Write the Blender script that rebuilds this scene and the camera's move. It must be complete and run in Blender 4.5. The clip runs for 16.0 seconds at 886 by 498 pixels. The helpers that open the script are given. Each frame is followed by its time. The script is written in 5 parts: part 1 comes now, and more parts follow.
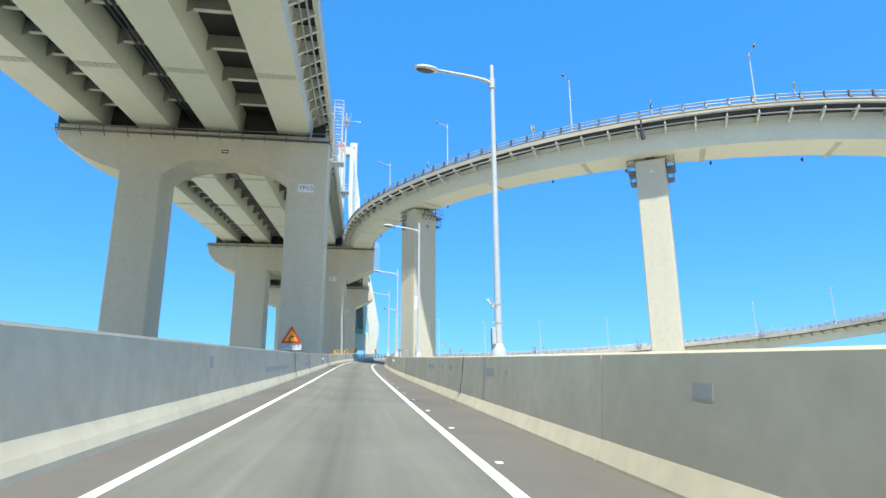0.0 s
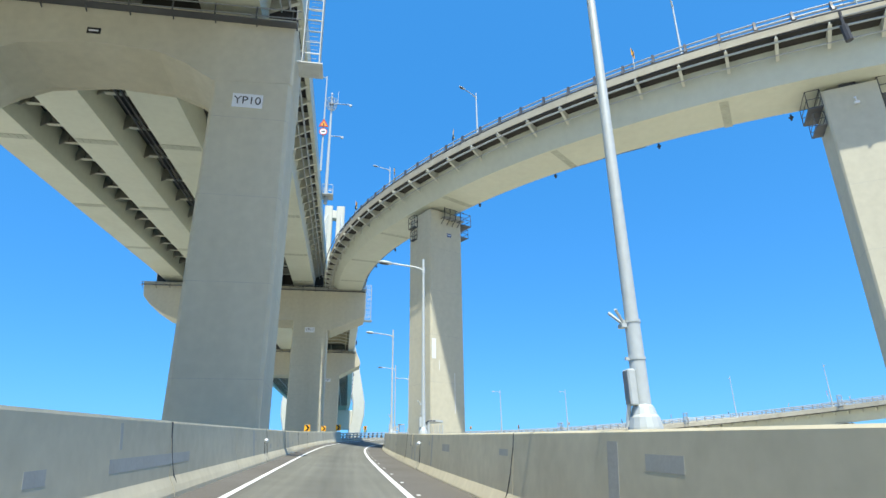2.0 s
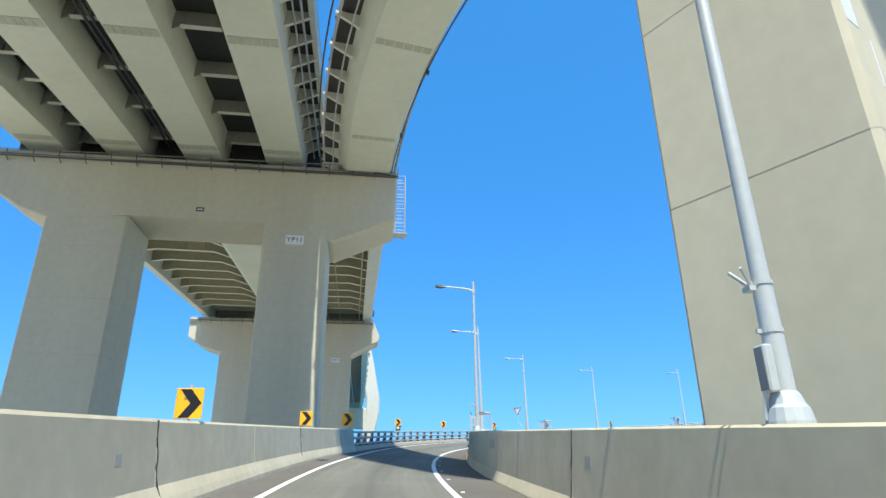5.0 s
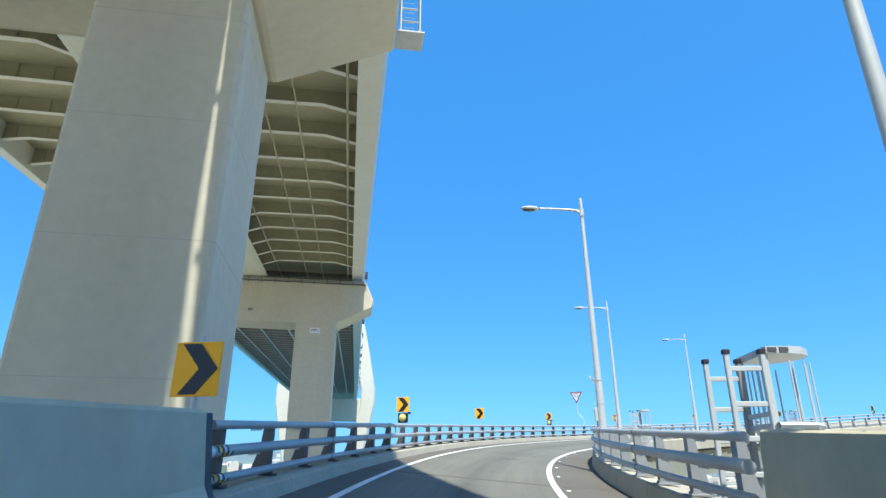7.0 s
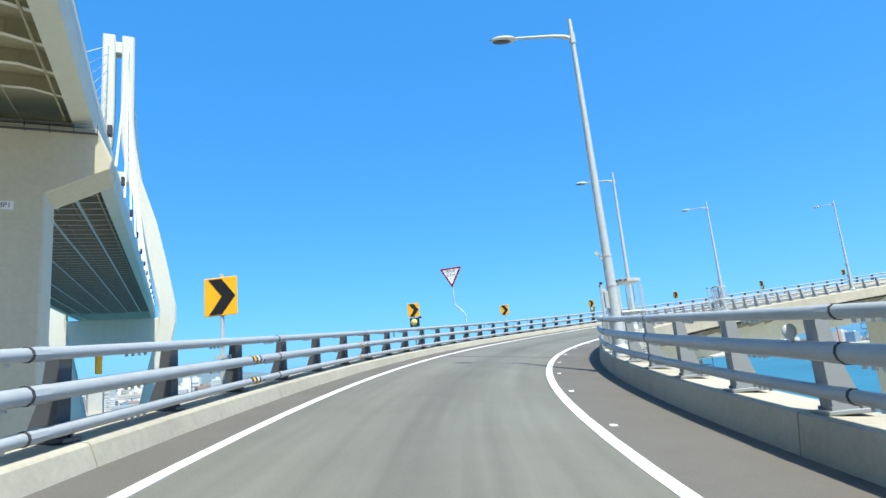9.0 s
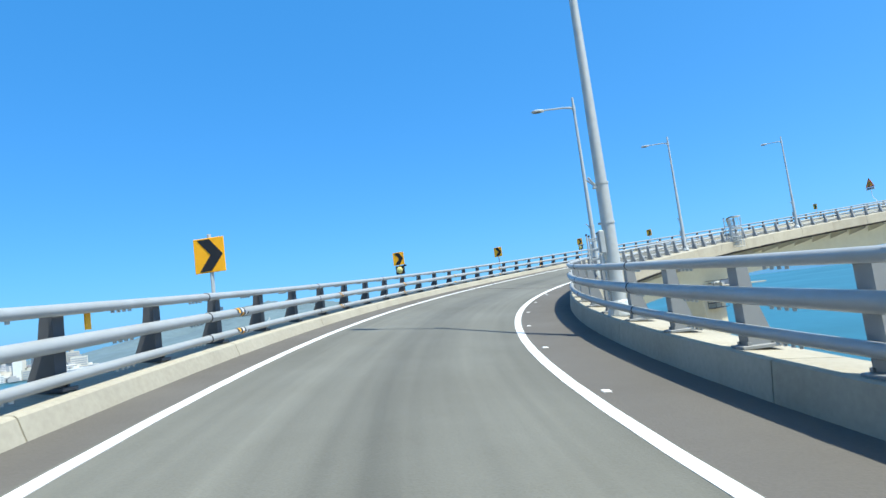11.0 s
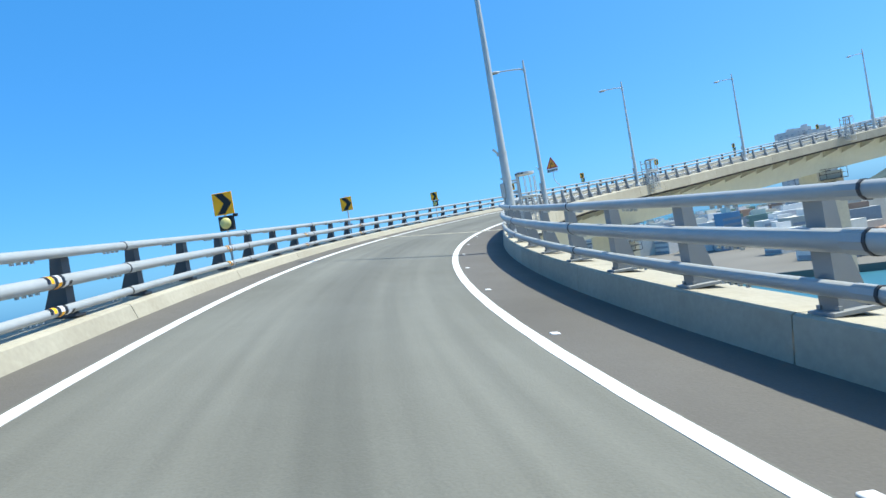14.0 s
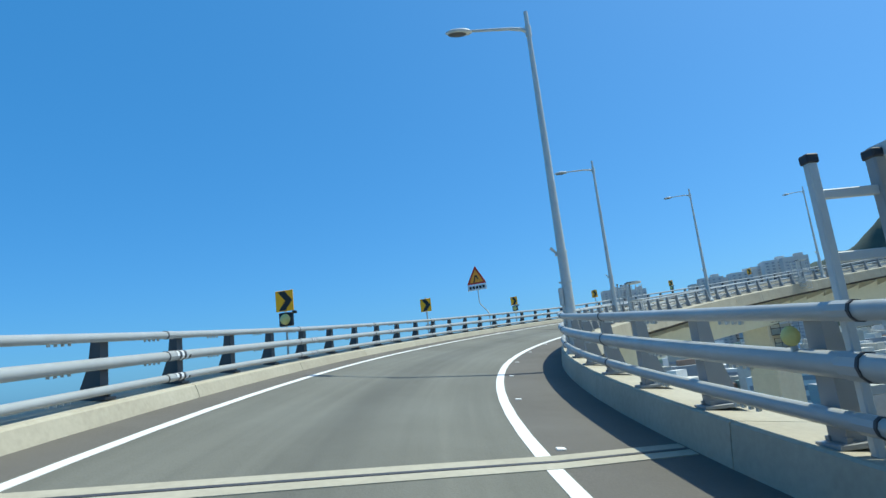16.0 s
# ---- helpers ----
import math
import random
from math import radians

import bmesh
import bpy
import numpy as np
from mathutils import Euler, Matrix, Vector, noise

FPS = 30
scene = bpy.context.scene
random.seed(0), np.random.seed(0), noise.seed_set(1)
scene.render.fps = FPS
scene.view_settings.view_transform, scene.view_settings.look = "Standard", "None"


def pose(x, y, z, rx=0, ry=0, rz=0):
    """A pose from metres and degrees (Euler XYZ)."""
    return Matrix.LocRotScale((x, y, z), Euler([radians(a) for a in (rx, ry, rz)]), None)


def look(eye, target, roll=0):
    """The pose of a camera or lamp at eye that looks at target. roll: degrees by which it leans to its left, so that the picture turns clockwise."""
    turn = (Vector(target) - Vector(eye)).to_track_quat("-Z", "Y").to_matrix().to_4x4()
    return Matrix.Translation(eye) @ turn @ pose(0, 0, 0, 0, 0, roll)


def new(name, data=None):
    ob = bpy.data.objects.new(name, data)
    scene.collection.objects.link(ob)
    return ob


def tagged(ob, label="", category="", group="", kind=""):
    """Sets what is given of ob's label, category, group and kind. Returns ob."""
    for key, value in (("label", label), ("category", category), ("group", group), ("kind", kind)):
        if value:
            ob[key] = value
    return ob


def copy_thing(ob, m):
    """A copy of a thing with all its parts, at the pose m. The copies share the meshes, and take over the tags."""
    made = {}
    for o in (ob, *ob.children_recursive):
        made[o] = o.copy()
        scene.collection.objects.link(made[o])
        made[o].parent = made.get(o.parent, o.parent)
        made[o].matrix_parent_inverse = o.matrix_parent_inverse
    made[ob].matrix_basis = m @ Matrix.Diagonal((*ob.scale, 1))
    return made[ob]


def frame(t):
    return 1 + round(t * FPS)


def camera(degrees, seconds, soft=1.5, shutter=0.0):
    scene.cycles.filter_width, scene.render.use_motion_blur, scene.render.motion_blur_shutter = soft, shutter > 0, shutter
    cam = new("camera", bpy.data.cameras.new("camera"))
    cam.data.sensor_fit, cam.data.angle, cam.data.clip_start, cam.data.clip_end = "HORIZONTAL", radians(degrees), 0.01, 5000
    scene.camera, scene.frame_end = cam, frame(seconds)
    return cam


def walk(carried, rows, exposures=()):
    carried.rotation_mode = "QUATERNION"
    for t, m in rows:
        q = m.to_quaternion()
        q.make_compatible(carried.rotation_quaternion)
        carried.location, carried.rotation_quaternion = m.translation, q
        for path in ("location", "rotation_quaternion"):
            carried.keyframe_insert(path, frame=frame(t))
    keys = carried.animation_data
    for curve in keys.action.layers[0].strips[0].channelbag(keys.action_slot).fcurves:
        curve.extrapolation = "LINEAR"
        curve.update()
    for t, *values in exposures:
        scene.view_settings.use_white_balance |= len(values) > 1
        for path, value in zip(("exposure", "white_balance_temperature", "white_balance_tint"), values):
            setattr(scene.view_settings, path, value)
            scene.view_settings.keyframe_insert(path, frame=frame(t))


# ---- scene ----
cam = camera(73.5, 16.0)
ROWS = [
    (0.0, 0.204, 0.0, 1.242, -8.13, 13.78, 0.23),
    (0.5, 0.198, 7.165, 1.648, -8.9, 17.09, 1.04),
    (1.0, 0.195, 14.368, 2.064, -9.07, 20.02, 1.2),
    (1.5, 0.192, 21.609, 2.492, -9.35, 20.9, 0.78),
    (2.0, 0.188, 28.888, 2.931, -9.41, 21.0, 0.66),
    (2.5, 0.182, 36.204, 3.382, -9.38, 21.06, 0.83),
    (3.0, 0.181, 43.558, 3.844, -9.39, 21.01, 0.83),
    (3.5, 0.189, 50.949, 4.317, -9.17, 20.89, 1.1),
    (4.0, 0.21, 58.378, 4.801, -9.08, 21.12, 0.93),
    (4.2, 0.204, 61.35, 4.998, -9.02, 21.13, 0.88),
    (4.5, 0.209, 65.777, 5.295, -8.71, 21.09, 0.76),
    (5.0, 0.27, 73.078, 5.79, -8.27, 21.02, 0.56),
    (5.5, 0.408, 80.28, 6.286, -8.01, 20.94, 0.35),
    (6.0, 0.67, 87.382, 6.779, -8.22, 20.87, 0.13),
    (6.3, 0.917, 91.594, 7.071, -8.68, 20.83, -0.01),
    (6.5, 1.132, 94.379, 7.264, -8.67, 20.83, -0.22),
    (7.0, 1.981, 101.242, 7.733, -8.73, 20.48, -0.21),
    (7.5, 3.146, 107.958, 8.194, -10.53, 19.4, 0.74),
    (8.0, 4.65, 114.503, 8.646, -14.83, 16.28, 2.87),
    (8.5, 6.496, 120.868, 9.093, -18.92, 14.3, 3.73),
    (9.0, 8.757, 127.016, 9.527, -25.07, 11.25, 5.06),
    (9.5, 11.463, 132.897, 9.946, -31.29, 9.51, 6.03),
    (10.0, 14.623, 138.459, 10.351, -37.55, 8.23, 6.82),
    (10.2, 15.993, 140.597, 10.512, -40.33, 7.75, 7.07),
    (10.5, 18.183, 143.686, 10.749, -44.22, 7.06, 7.11),
    (11.0, 22.188, 148.489, 11.135, -50.91, 5.91, 7.14),
    (11.5, 26.605, 152.816, 11.507, -57.73, 4.77, 7.15),
    (12.0, 31.39, 156.621, 11.878, -64.65, 3.64, 7.19),
    (12.3, 34.425, 158.642, 12.105, -68.86, 2.98, 7.23),
    (12.5, 36.516, 159.878, 12.258, -71.42, 2.73, 7.53),
    (13.0, 42.001, 162.445, 12.634, -78.23, 2.25, 7.98),
    (13.5, 47.705, 164.4, 13.02, -85.62, 1.14, 8.84),
    (14.0, 53.554, 165.755, 13.417, -92.31, 0.07, 9.46),
    (14.5, 59.493, 166.44, 13.809, -97.23, -0.58, 9.23),
    (15.0, 65.437, 166.569, 14.21, -102.09, 0.48, 8.65),
    (15.5, 71.335, 166.154, 14.606, -105.06, 6.3, 8.08),
    (16.0, 77.133, 165.184, 14.99, -107.95, 10.9, 6.32),
]
EXPOSURES = [(0.0, 0.68, 6500, 6), (1.0, 0.53, 6500, 6), (1.5, 0.43, 6500, 5), (2.0, 0.51, 6500, 5), (3.0, 0.53, 6500, 6), (4.0, 0.51, 6500, 6), (7.0, 0.62, 6500, 6), (8.0, 0.62, 6500, 5), (9.0, 0.6, 6500, 5), (10.2, 0.5, 6500, 4), (12.3, 0.43, 6500, 4), (14.5, 0.46, 6500, 3), (15.2, 0.42, 6500, 2), (15.5, 0.29, 6500, 1), (16.0, 0.02, 6500, -2)]
walk(cam, [(t, pose(x, y, z, 90 + p, r, w)) for t, x, y, z, w, p, r in ROWS], EXPOSURES)

# ---------------------------------------------------------------- world, sun
SUN_BEARING, SUN_HEIGHT = 180.2, 63.5
world = bpy.data.worlds.new("world")
scene.world = world
world.use_nodes = True
wn = world.node_tree.nodes
sky = wn.new("ShaderNodeTexSky")
sky.sky_type, sky.sun_disc = "NISHITA", False
sky.sun_elevation, sky.sun_rotation = radians(SUN_HEIGHT), radians(SUN_BEARING)
sky.altitude, sky.air_density, sky.dust_density, sky.ozone_density = 0, 1.0, 0.9, 3.0
wn["Background"].inputs["Strength"].default_value = 0.128
clear = wn.new("ShaderNodeMix")
clear.data_type, clear.blend_type = "RGBA", "MULTIPLY"
clear.inputs["Factor"].default_value, clear.inputs["B"].default_value = 1.0, (0.5, 0.9, 1.37, 1)
haze = wn.new("ShaderNodeMix")
haze.data_type = "RGBA"
haze.inputs["Factor"].default_value, haze.inputs["B"].default_value = 0.47, (0.1, 2.15, 5.6, 1)
world.node_tree.links.new(sky.outputs["Color"], clear.inputs["A"])
world.node_tree.links.new(clear.outputs["Result"], haze.inputs["A"])
# the white glow that dust spreads round the sun, high behind the camera
glow = wn.new("ShaderNodeTexSky")
glow.sky_type, glow.sun_disc = "NISHITA", False
glow.sun_elevation, glow.sun_rotation = radians(SUN_HEIGHT), radians(SUN_BEARING)
glow.altitude, glow.air_density, glow.dust_density, glow.ozone_density = 0, 0.0, 2.5, 0.0
both = wn.new("ShaderNodeMix")
both.data_type, both.blend_type = "RGBA", "ADD"
both.inputs["Factor"].default_value = 0.25
world.node_tree.links.new(haze.outputs["Result"], both.inputs["A"])
world.node_tree.links.new(glow.outputs["Color"], both.inputs["B"])
world.node_tree.links.new(both.outputs["Result"], wn["Background"].inputs["Color"])
sun_data = bpy.data.lights.new("sun", "SUN")
sun_data.energy, sun_data.angle, sun_data.color = 5.0, radians(0.6), (1.0, 0.95, 0.85)
sun_way = Vector((math.sin(radians(SUN_BEARING)) * math.cos(radians(SUN_HEIGHT)), math.cos(radians(SUN_BEARING)) * math.cos(radians(SUN_HEIGHT)), math.sin(radians(SUN_HEIGHT))))
sun = new("sun", sun_data)
sun.matrix_world = look(sun_way * 300, (0, 0, 0))


# ---------------------------------------------------------------- materials
def material(name, colour, rough=0.7, metal=0.0, grain=8.0, stain=0.35, amount=0.25, bump=0.15, streak=False, vary=0.0, dirt=(0.25, 0.22, 0.18)):
    """A surface with fine grain, broad stains, an uneven gloss and a little relief."""
    m = bpy.data.materials.new(name)
    m.use_nodes = True
    nodes, links = m.node_tree.nodes, m.node_tree.links
    bsdf = nodes["Principled BSDF"]
    place = nodes.new("ShaderNodeTexCoord")
    if streak:
        scale = nodes.new("ShaderNodeMapping")
        scale.inputs["Scale"].default_value = (1, 1, 0.12)
        links.new(place.outputs["Object"], scale.inputs["Vector"])
        broad_from = scale.outputs["Vector"]
    else:
        broad_from = place.outputs["Object"]
    fine, broad = nodes.new("ShaderNodeTexNoise"), nodes.new("ShaderNodeTexNoise")
    fine.inputs["Scale"].default_value, fine.inputs["Detail"].default_value = grain, 6
    broad.inputs["Scale"].default_value, broad.inputs["Detail"].default_value, broad.inputs["Roughness"].default_value = stain, 5, 0.65
    links.new(place.outputs["Object"], fine.inputs["Vector"])
    links.new(broad_from, broad.inputs["Vector"])
    ramp = nodes.new("ShaderNodeValToRGB")
    ramp.color_ramp.elements[0].position, ramp.color_ramp.elements[1].position = 0.35, 0.72
    ramp.color_ramp.elements[0].color, ramp.color_ramp.elements[1].color = (0, 0, 0, 1), (1, 1, 1, 1)
    links.new(broad.outputs["Fac"], ramp.inputs["Fac"])
    mix = nodes.new("ShaderNodeMix")
    mix.data_type = "RGBA"
    mix.inputs["A"].default_value = (*colour, 1)
    mix.inputs["B"].default_value = (*[c * (1 - amount) + d * amount * c * 1.6 for c, d in zip(colour, dirt)], 1)
    links.new(ramp.outputs["Color"], mix.inputs["Factor"])
    speck = nodes.new("ShaderNodeMix")
    speck.data_type, speck.blend_type = "RGBA", "MULTIPLY"
    speck.inputs["Factor"].default_value = 0.35
    speckle = nodes.new("ShaderNodeMapRange")
    speckle.inputs["From Min"].default_value, speckle.inputs["From Max"].default_value = 0.25, 0.75
    speckle.inputs["To Min"].default_value, speckle.inputs["To Max"].default_value = 1 - amount, 1 + amount * 0.6
    links.new(fine.outputs["Fac"], speckle.inputs["Value"])
    links.new(mix.outputs["Result"], speck.inputs["A"])
    links.new(speckle.outputs["Result"], speck.inputs["B"])
    last = speck.outputs["Result"]
    if vary:
        info, shift = nodes.new("ShaderNodeObjectInfo"), nodes.new("ShaderNodeMapRange")
        shift.inputs["To Min"].default_value, shift.inputs["To Max"].default_value = 1 - vary, 1 + vary * 0.5
        links.new(info.outputs["Random"], shift.inputs["Value"])
        tint = nodes.new("ShaderNodeMix")
        tint.data_type, tint.blend_type = "RGBA", "MULTIPLY"
        tint.inputs["Factor"].default_value = 1
        links.new(last, tint.inputs["A"])
        links.new(shift.outputs["Result"], tint.inputs["B"])
        last = tint.outputs["Result"]
    links.new(last, bsdf.inputs["Base Color"])
    gloss = nodes.new("ShaderNodeMapRange")
    gloss.inputs["To Min"].default_value, gloss.inputs["To Max"].default_value = max(rough - 0.12, 0.05), min(rough + 0.12, 1)
    links.new(broad.outputs["Fac"], gloss.inputs["Value"])
    links.new(gloss.outputs["Result"], bsdf.inputs["Roughness"])
    bsdf.inputs["Metallic"].default_value = metal
    if bump:
        relief = nodes.new("ShaderNodeBump")
        relief.inputs["Strength"].default_value, relief.inputs["Distance"].default_value = bump, 0.02
        links.new(fine.outputs["Fac"], relief.inputs["Height"])
        links.new(relief.outputs["Normal"], bsdf.inputs["Normal"])
    return m


def sea_material():
    m = material("sea_water", (0.03, 0.15, 0.2), 0.42, grain=0.25, stain=0.004, amount=0.3, bump=0.5)
    return m


def asphalt_material():
    """Lane asphalt: polished wheel tracks, a darker oily middle, long streaks and fine cracks, laid out by (across, along)."""
    m = material("asphalt", (0.15, 0.15, 0.125), 0.85, grain=45, stain=0.25, amount=0.28, bump=0.3)
    nodes, links = m.node_tree.nodes, m.node_tree.links
    bsdf = nodes["Principled BSDF"]
    base = bsdf.inputs["Base Color"].links[0].from_socket
    lane = nodes.new("ShaderNodeUVMap")
    apart = nodes.new("ShaderNodeSeparateXYZ")
    links.new(lane.outputs["UV"], apart.inputs["Vector"])
    across = nodes.new("ShaderNodeMapRange")
    across.inputs["From Min"].default_value, across.inputs["From Max"].default_value = -2.2, 2.0
    links.new(apart.outputs["X"], across.inputs["Value"])
    wear = nodes.new("ShaderNodeValToRGB")
    stops = wear.color_ramp.elements
    stops[0].position, stops[0].color = 0.0, (0.92, 0.92, 0.92, 1)
    stops[1].position, stops[1].color = 1.0, (0.9, 0.9, 0.9, 1)
    for where, grey in ((0.12, 1.0), (0.26, 1.1), (0.38, 1.0), (0.5, 0.8), (0.62, 0.98), (0.75, 1.08), (0.9, 1.0)):
        stop = stops.new(where)
        stop.color = (grey, grey, grey, 1)
    links.new(across.outputs["Result"], wear.inputs["Fac"])
    stretch = nodes.new("ShaderNodeMapping")
    stretch.inputs["Scale"].default_value = (2.2, 0.05, 1)
    links.new(lane.outputs["UV"], stretch.inputs["Vector"])
    streaks = nodes.new("ShaderNodeTexNoise")
    streaks.inputs["Scale"].default_value, streaks.inputs["Detail"].default_value = 2.0, 5
    links.new(stretch.outputs["Vector"], streaks.inputs["Vector"])
    strength = nodes.new("ShaderNodeMapRange")
    strength.inputs["From Min"].default_value, strength.inputs["From Max"].default_value = 0.3, 0.7
    strength.inputs["To Min"].default_value, strength.inputs["To Max"].default_value = 0.86, 1.1
    links.new(streaks.outputs["Fac"], strength.inputs["Value"])
    last = base
    for source in (wear.outputs["Color"], strength.outputs["Result"]):
        mix = nodes.new("ShaderNodeMix")
        mix.data_type, mix.blend_type = "RGBA", "MULTIPLY"
        mix.inputs["Factor"].default_value = 1.0
        links.new(last, mix.inputs["A"])
        links.new(source, mix.inputs["B"])
        last = mix.outputs["Result"]
    links.new(last, bsdf.inputs["Base Color"])
    return m


ASPHALT = asphalt_material()
SHOULDER = material("shoulder_asphalt", (0.122, 0.113, 0.098), 0.88, grain=40, stain=0.3, amount=0.3, bump=0.3)
SPLICE = material("splice_paint", (0.42, 0.44, 0.36), 0.6, grain=14, stain=1.2, amount=0.3)
PAINT = material("road_paint", (0.78, 0.78, 0.76), 0.6, grain=30, stain=1.2, amount=0.18)
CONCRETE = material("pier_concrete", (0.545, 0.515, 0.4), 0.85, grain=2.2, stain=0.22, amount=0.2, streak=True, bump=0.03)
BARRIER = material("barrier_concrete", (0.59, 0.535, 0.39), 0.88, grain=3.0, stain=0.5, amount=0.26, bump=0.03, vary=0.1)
CURB = material("curb_concrete", (0.43, 0.4, 0.315), 0.88, grain=14, stain=0.7, amount=0.3, vary=0.08)
PATCH = material("repair_mortar", (0.41, 0.4, 0.36), 0.9, grain=20, stain=1.5, amount=0.2)
JOINT = material("joint_shade", (0.47, 0.45, 0.385), 0.9, grain=8, stain=0.6, amount=0.3)
STEEL = material("bridge_paint", (0.56, 0.58, 0.48), 0.55, grain=2, stain=0.15, amount=0.14, bump=0.03)
# near-black concrete: the shade under the decks is put into the colour
SOFFIT_SHADE = material("deck_slab_underside", (0.045, 0.042, 0.038), 0.9, grain=4, stain=0.3, amount=0.25)
RAIL = material("rail_paint", (0.38, 0.405, 0.41), 0.42, grain=6, stain=1.0, amount=0.2, bump=0.04, dirt=(0.3, 0.22, 0.15))
# shade on the outer posts is painted in; also serves dark steel fittings
POST = material("dark_post_paint", (0.075, 0.08, 0.09), 0.5, grain=6, stain=1.5, amount=0.25, bump=0.05)
POST_LIGHT = material("light_post_paint", (0.26, 0.28, 0.295), 0.5, grain=6, stain=1.5, amount=0.25, bump=0.05)
GALVANISED = material("galvanised_steel", (0.5, 0.54, 0.55), 0.48, 0.15, grain=10, stain=1.4, amount=0.18, bump=0.04)
WHITE_STEEL = material("white_steel", (0.48, 0.515, 0.525), 0.45, grain=6, stain=1.5, amount=0.18, bump=0.03)
BLACK = material("black_rubber", (0.02, 0.022, 0.03), 0.6, grain=10, stain=1.5, amount=0.2)
YELLOW = material("yellow_sheeting", (0.98, 0.47, 0.008), 0.6, grain=60, stain=2.5, amount=0.1, bump=0.02)
SIGN_BLACK = material("black_sheeting", (0.012, 0.011, 0.012), 0.4, grain=60, stain=2.5, amount=0.1, bump=0.02)
SIGN_RED = material("red_sheeting", (0.5, 0.035, 0.012), 0.4, grain=60, stain=2.5, amount=0.12, bump=0.02)
SIGN_BLUE = material("blue_sheeting", (0.02, 0.05, 0.2), 0.4, grain=60, stain=2.5, amount=0.12, bump=0.02)
DARK_RED = material("dark_red_sheeting", (0.26, 0.015, 0.02), 0.4, grain=60, stain=2.5, amount=0.12, bump=0.02)
SIGN_WHITE = material("white_sheeting", (0.75, 0.77, 0.8), 0.4, grain=60, stain=2.5, amount=0.1, bump=0.02)
SIGN_ORANGE = material("orange_sheeting", (0.85, 0.33, 0.02), 0.4, grain=60, stain=2.5, amount=0.12, bump=0.02)
LENS = material("pale_yellow_lens", (0.66, 0.6, 0.22), 0.25, grain=30, stain=3, amount=0.12, bump=0.05)
DRAIN = material("dark_drain", (0.05, 0.05, 0.055), 0.6, grain=10, stain=1.5, amount=0.25)
SEA = sea_material()
LAND = material("far_land", (0.52, 0.465, 0.35), 0.95, grain=0.05, stain=0.01, amount=0.4, bump=0)
TOWN_GROUND = material("town_ground", (0.2, 0.19, 0.165), 0.95, grain=0.08, stain=0.02, amount=0.5, bump=0)
# distance haze is mixed into both hill colours, more into the second
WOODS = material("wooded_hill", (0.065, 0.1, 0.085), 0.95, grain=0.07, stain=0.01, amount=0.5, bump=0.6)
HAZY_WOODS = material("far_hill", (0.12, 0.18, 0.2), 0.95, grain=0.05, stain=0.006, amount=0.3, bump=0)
TOWER = material("apartment_render", (0.62, 0.62, 0.6), 0.9, grain=0.5, stain=0.03, amount=0.2, vary=0.2)


def town_material():
    """Plastered houses and roofs, a colour for each block."""
    m = material("town_blocks", (0.75, 0.75, 0.72), 0.9, grain=0.8, stain=0.06, amount=0.25, bump=0)
    nodes, links = m.node_tree.nodes, m.node_tree.links
    bsdf = nodes["Principled BSDF"]
    base = bsdf.inputs["Base Color"].links[0].from_socket
    geometry, choice, mix = nodes.new("ShaderNodeNewGeometry"), nodes.new("ShaderNodeValToRGB"), nodes.new("ShaderNodeMix")
    choice.color_ramp.interpolation = "CONSTANT"
    stops = choice.color_ramp.elements
    stops[0].position, stops[0].color = 0.0, (0.95, 0.95, 0.95, 1)
    stops[1].position, stops[1].color = 0.3, (0.7, 0.66, 0.58, 1)
    for where, colour in ((0.5, (0.5, 0.52, 0.55, 1)), (0.64, (0.85, 0.82, 0.75, 1)), (0.8, (0.45, 0.3, 0.22, 1)), (0.88, (0.22, 0.4, 0.6, 1)), (0.94, (0.3, 0.42, 0.36, 1))):
        stop = stops.new(where)
        stop.color = colour
    mix.data_type, mix.blend_type = "RGBA", "MULTIPLY"
    mix.inputs["Factor"].default_value = 1.0
    links.new(geometry.outputs["Random Per Island"], choice.inputs["Fac"])
    links.new(base, mix.inputs["A"])
    links.new(choice.outputs["Color"], mix.inputs["B"])
    links.new(mix.outputs["Result"], bsdf.inputs["Base Color"])
    return m


TOWN = town_material()
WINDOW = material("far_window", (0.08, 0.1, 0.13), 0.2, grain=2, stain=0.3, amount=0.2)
# paler than WINDOW: haze over distant blocks is put into the colour
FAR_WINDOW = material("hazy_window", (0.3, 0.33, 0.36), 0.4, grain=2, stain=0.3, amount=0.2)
ROOF_BLUE = material("blue_roof", (0.12, 0.26, 0.42), 0.6, grain=1, stain=0.1, amount=0.2)
CRANE_RED = material("crane_red", (0.55, 0.1, 0.06), 0.6, grain=1, stain=0.2, amount=0.2)
CABLE = material("stay_cable", (0.72, 0.74, 0.75), 0.5, grain=2, stain=0.3, amount=0.08, bump=0)
PYLON = material("pylon_concrete", (0.62, 0.59, 0.49), 0.85, grain=0.6, stain=0.05, amount=0.14, streak=True, bump=0.05)
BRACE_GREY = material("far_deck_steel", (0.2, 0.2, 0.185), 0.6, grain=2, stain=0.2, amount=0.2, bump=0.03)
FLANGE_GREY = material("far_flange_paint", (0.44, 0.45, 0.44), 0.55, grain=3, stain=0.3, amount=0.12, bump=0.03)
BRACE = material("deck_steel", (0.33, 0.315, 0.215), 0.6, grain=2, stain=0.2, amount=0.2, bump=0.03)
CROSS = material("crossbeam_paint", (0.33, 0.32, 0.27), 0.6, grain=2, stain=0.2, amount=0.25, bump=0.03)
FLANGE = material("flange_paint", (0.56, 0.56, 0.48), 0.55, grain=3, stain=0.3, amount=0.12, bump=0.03)


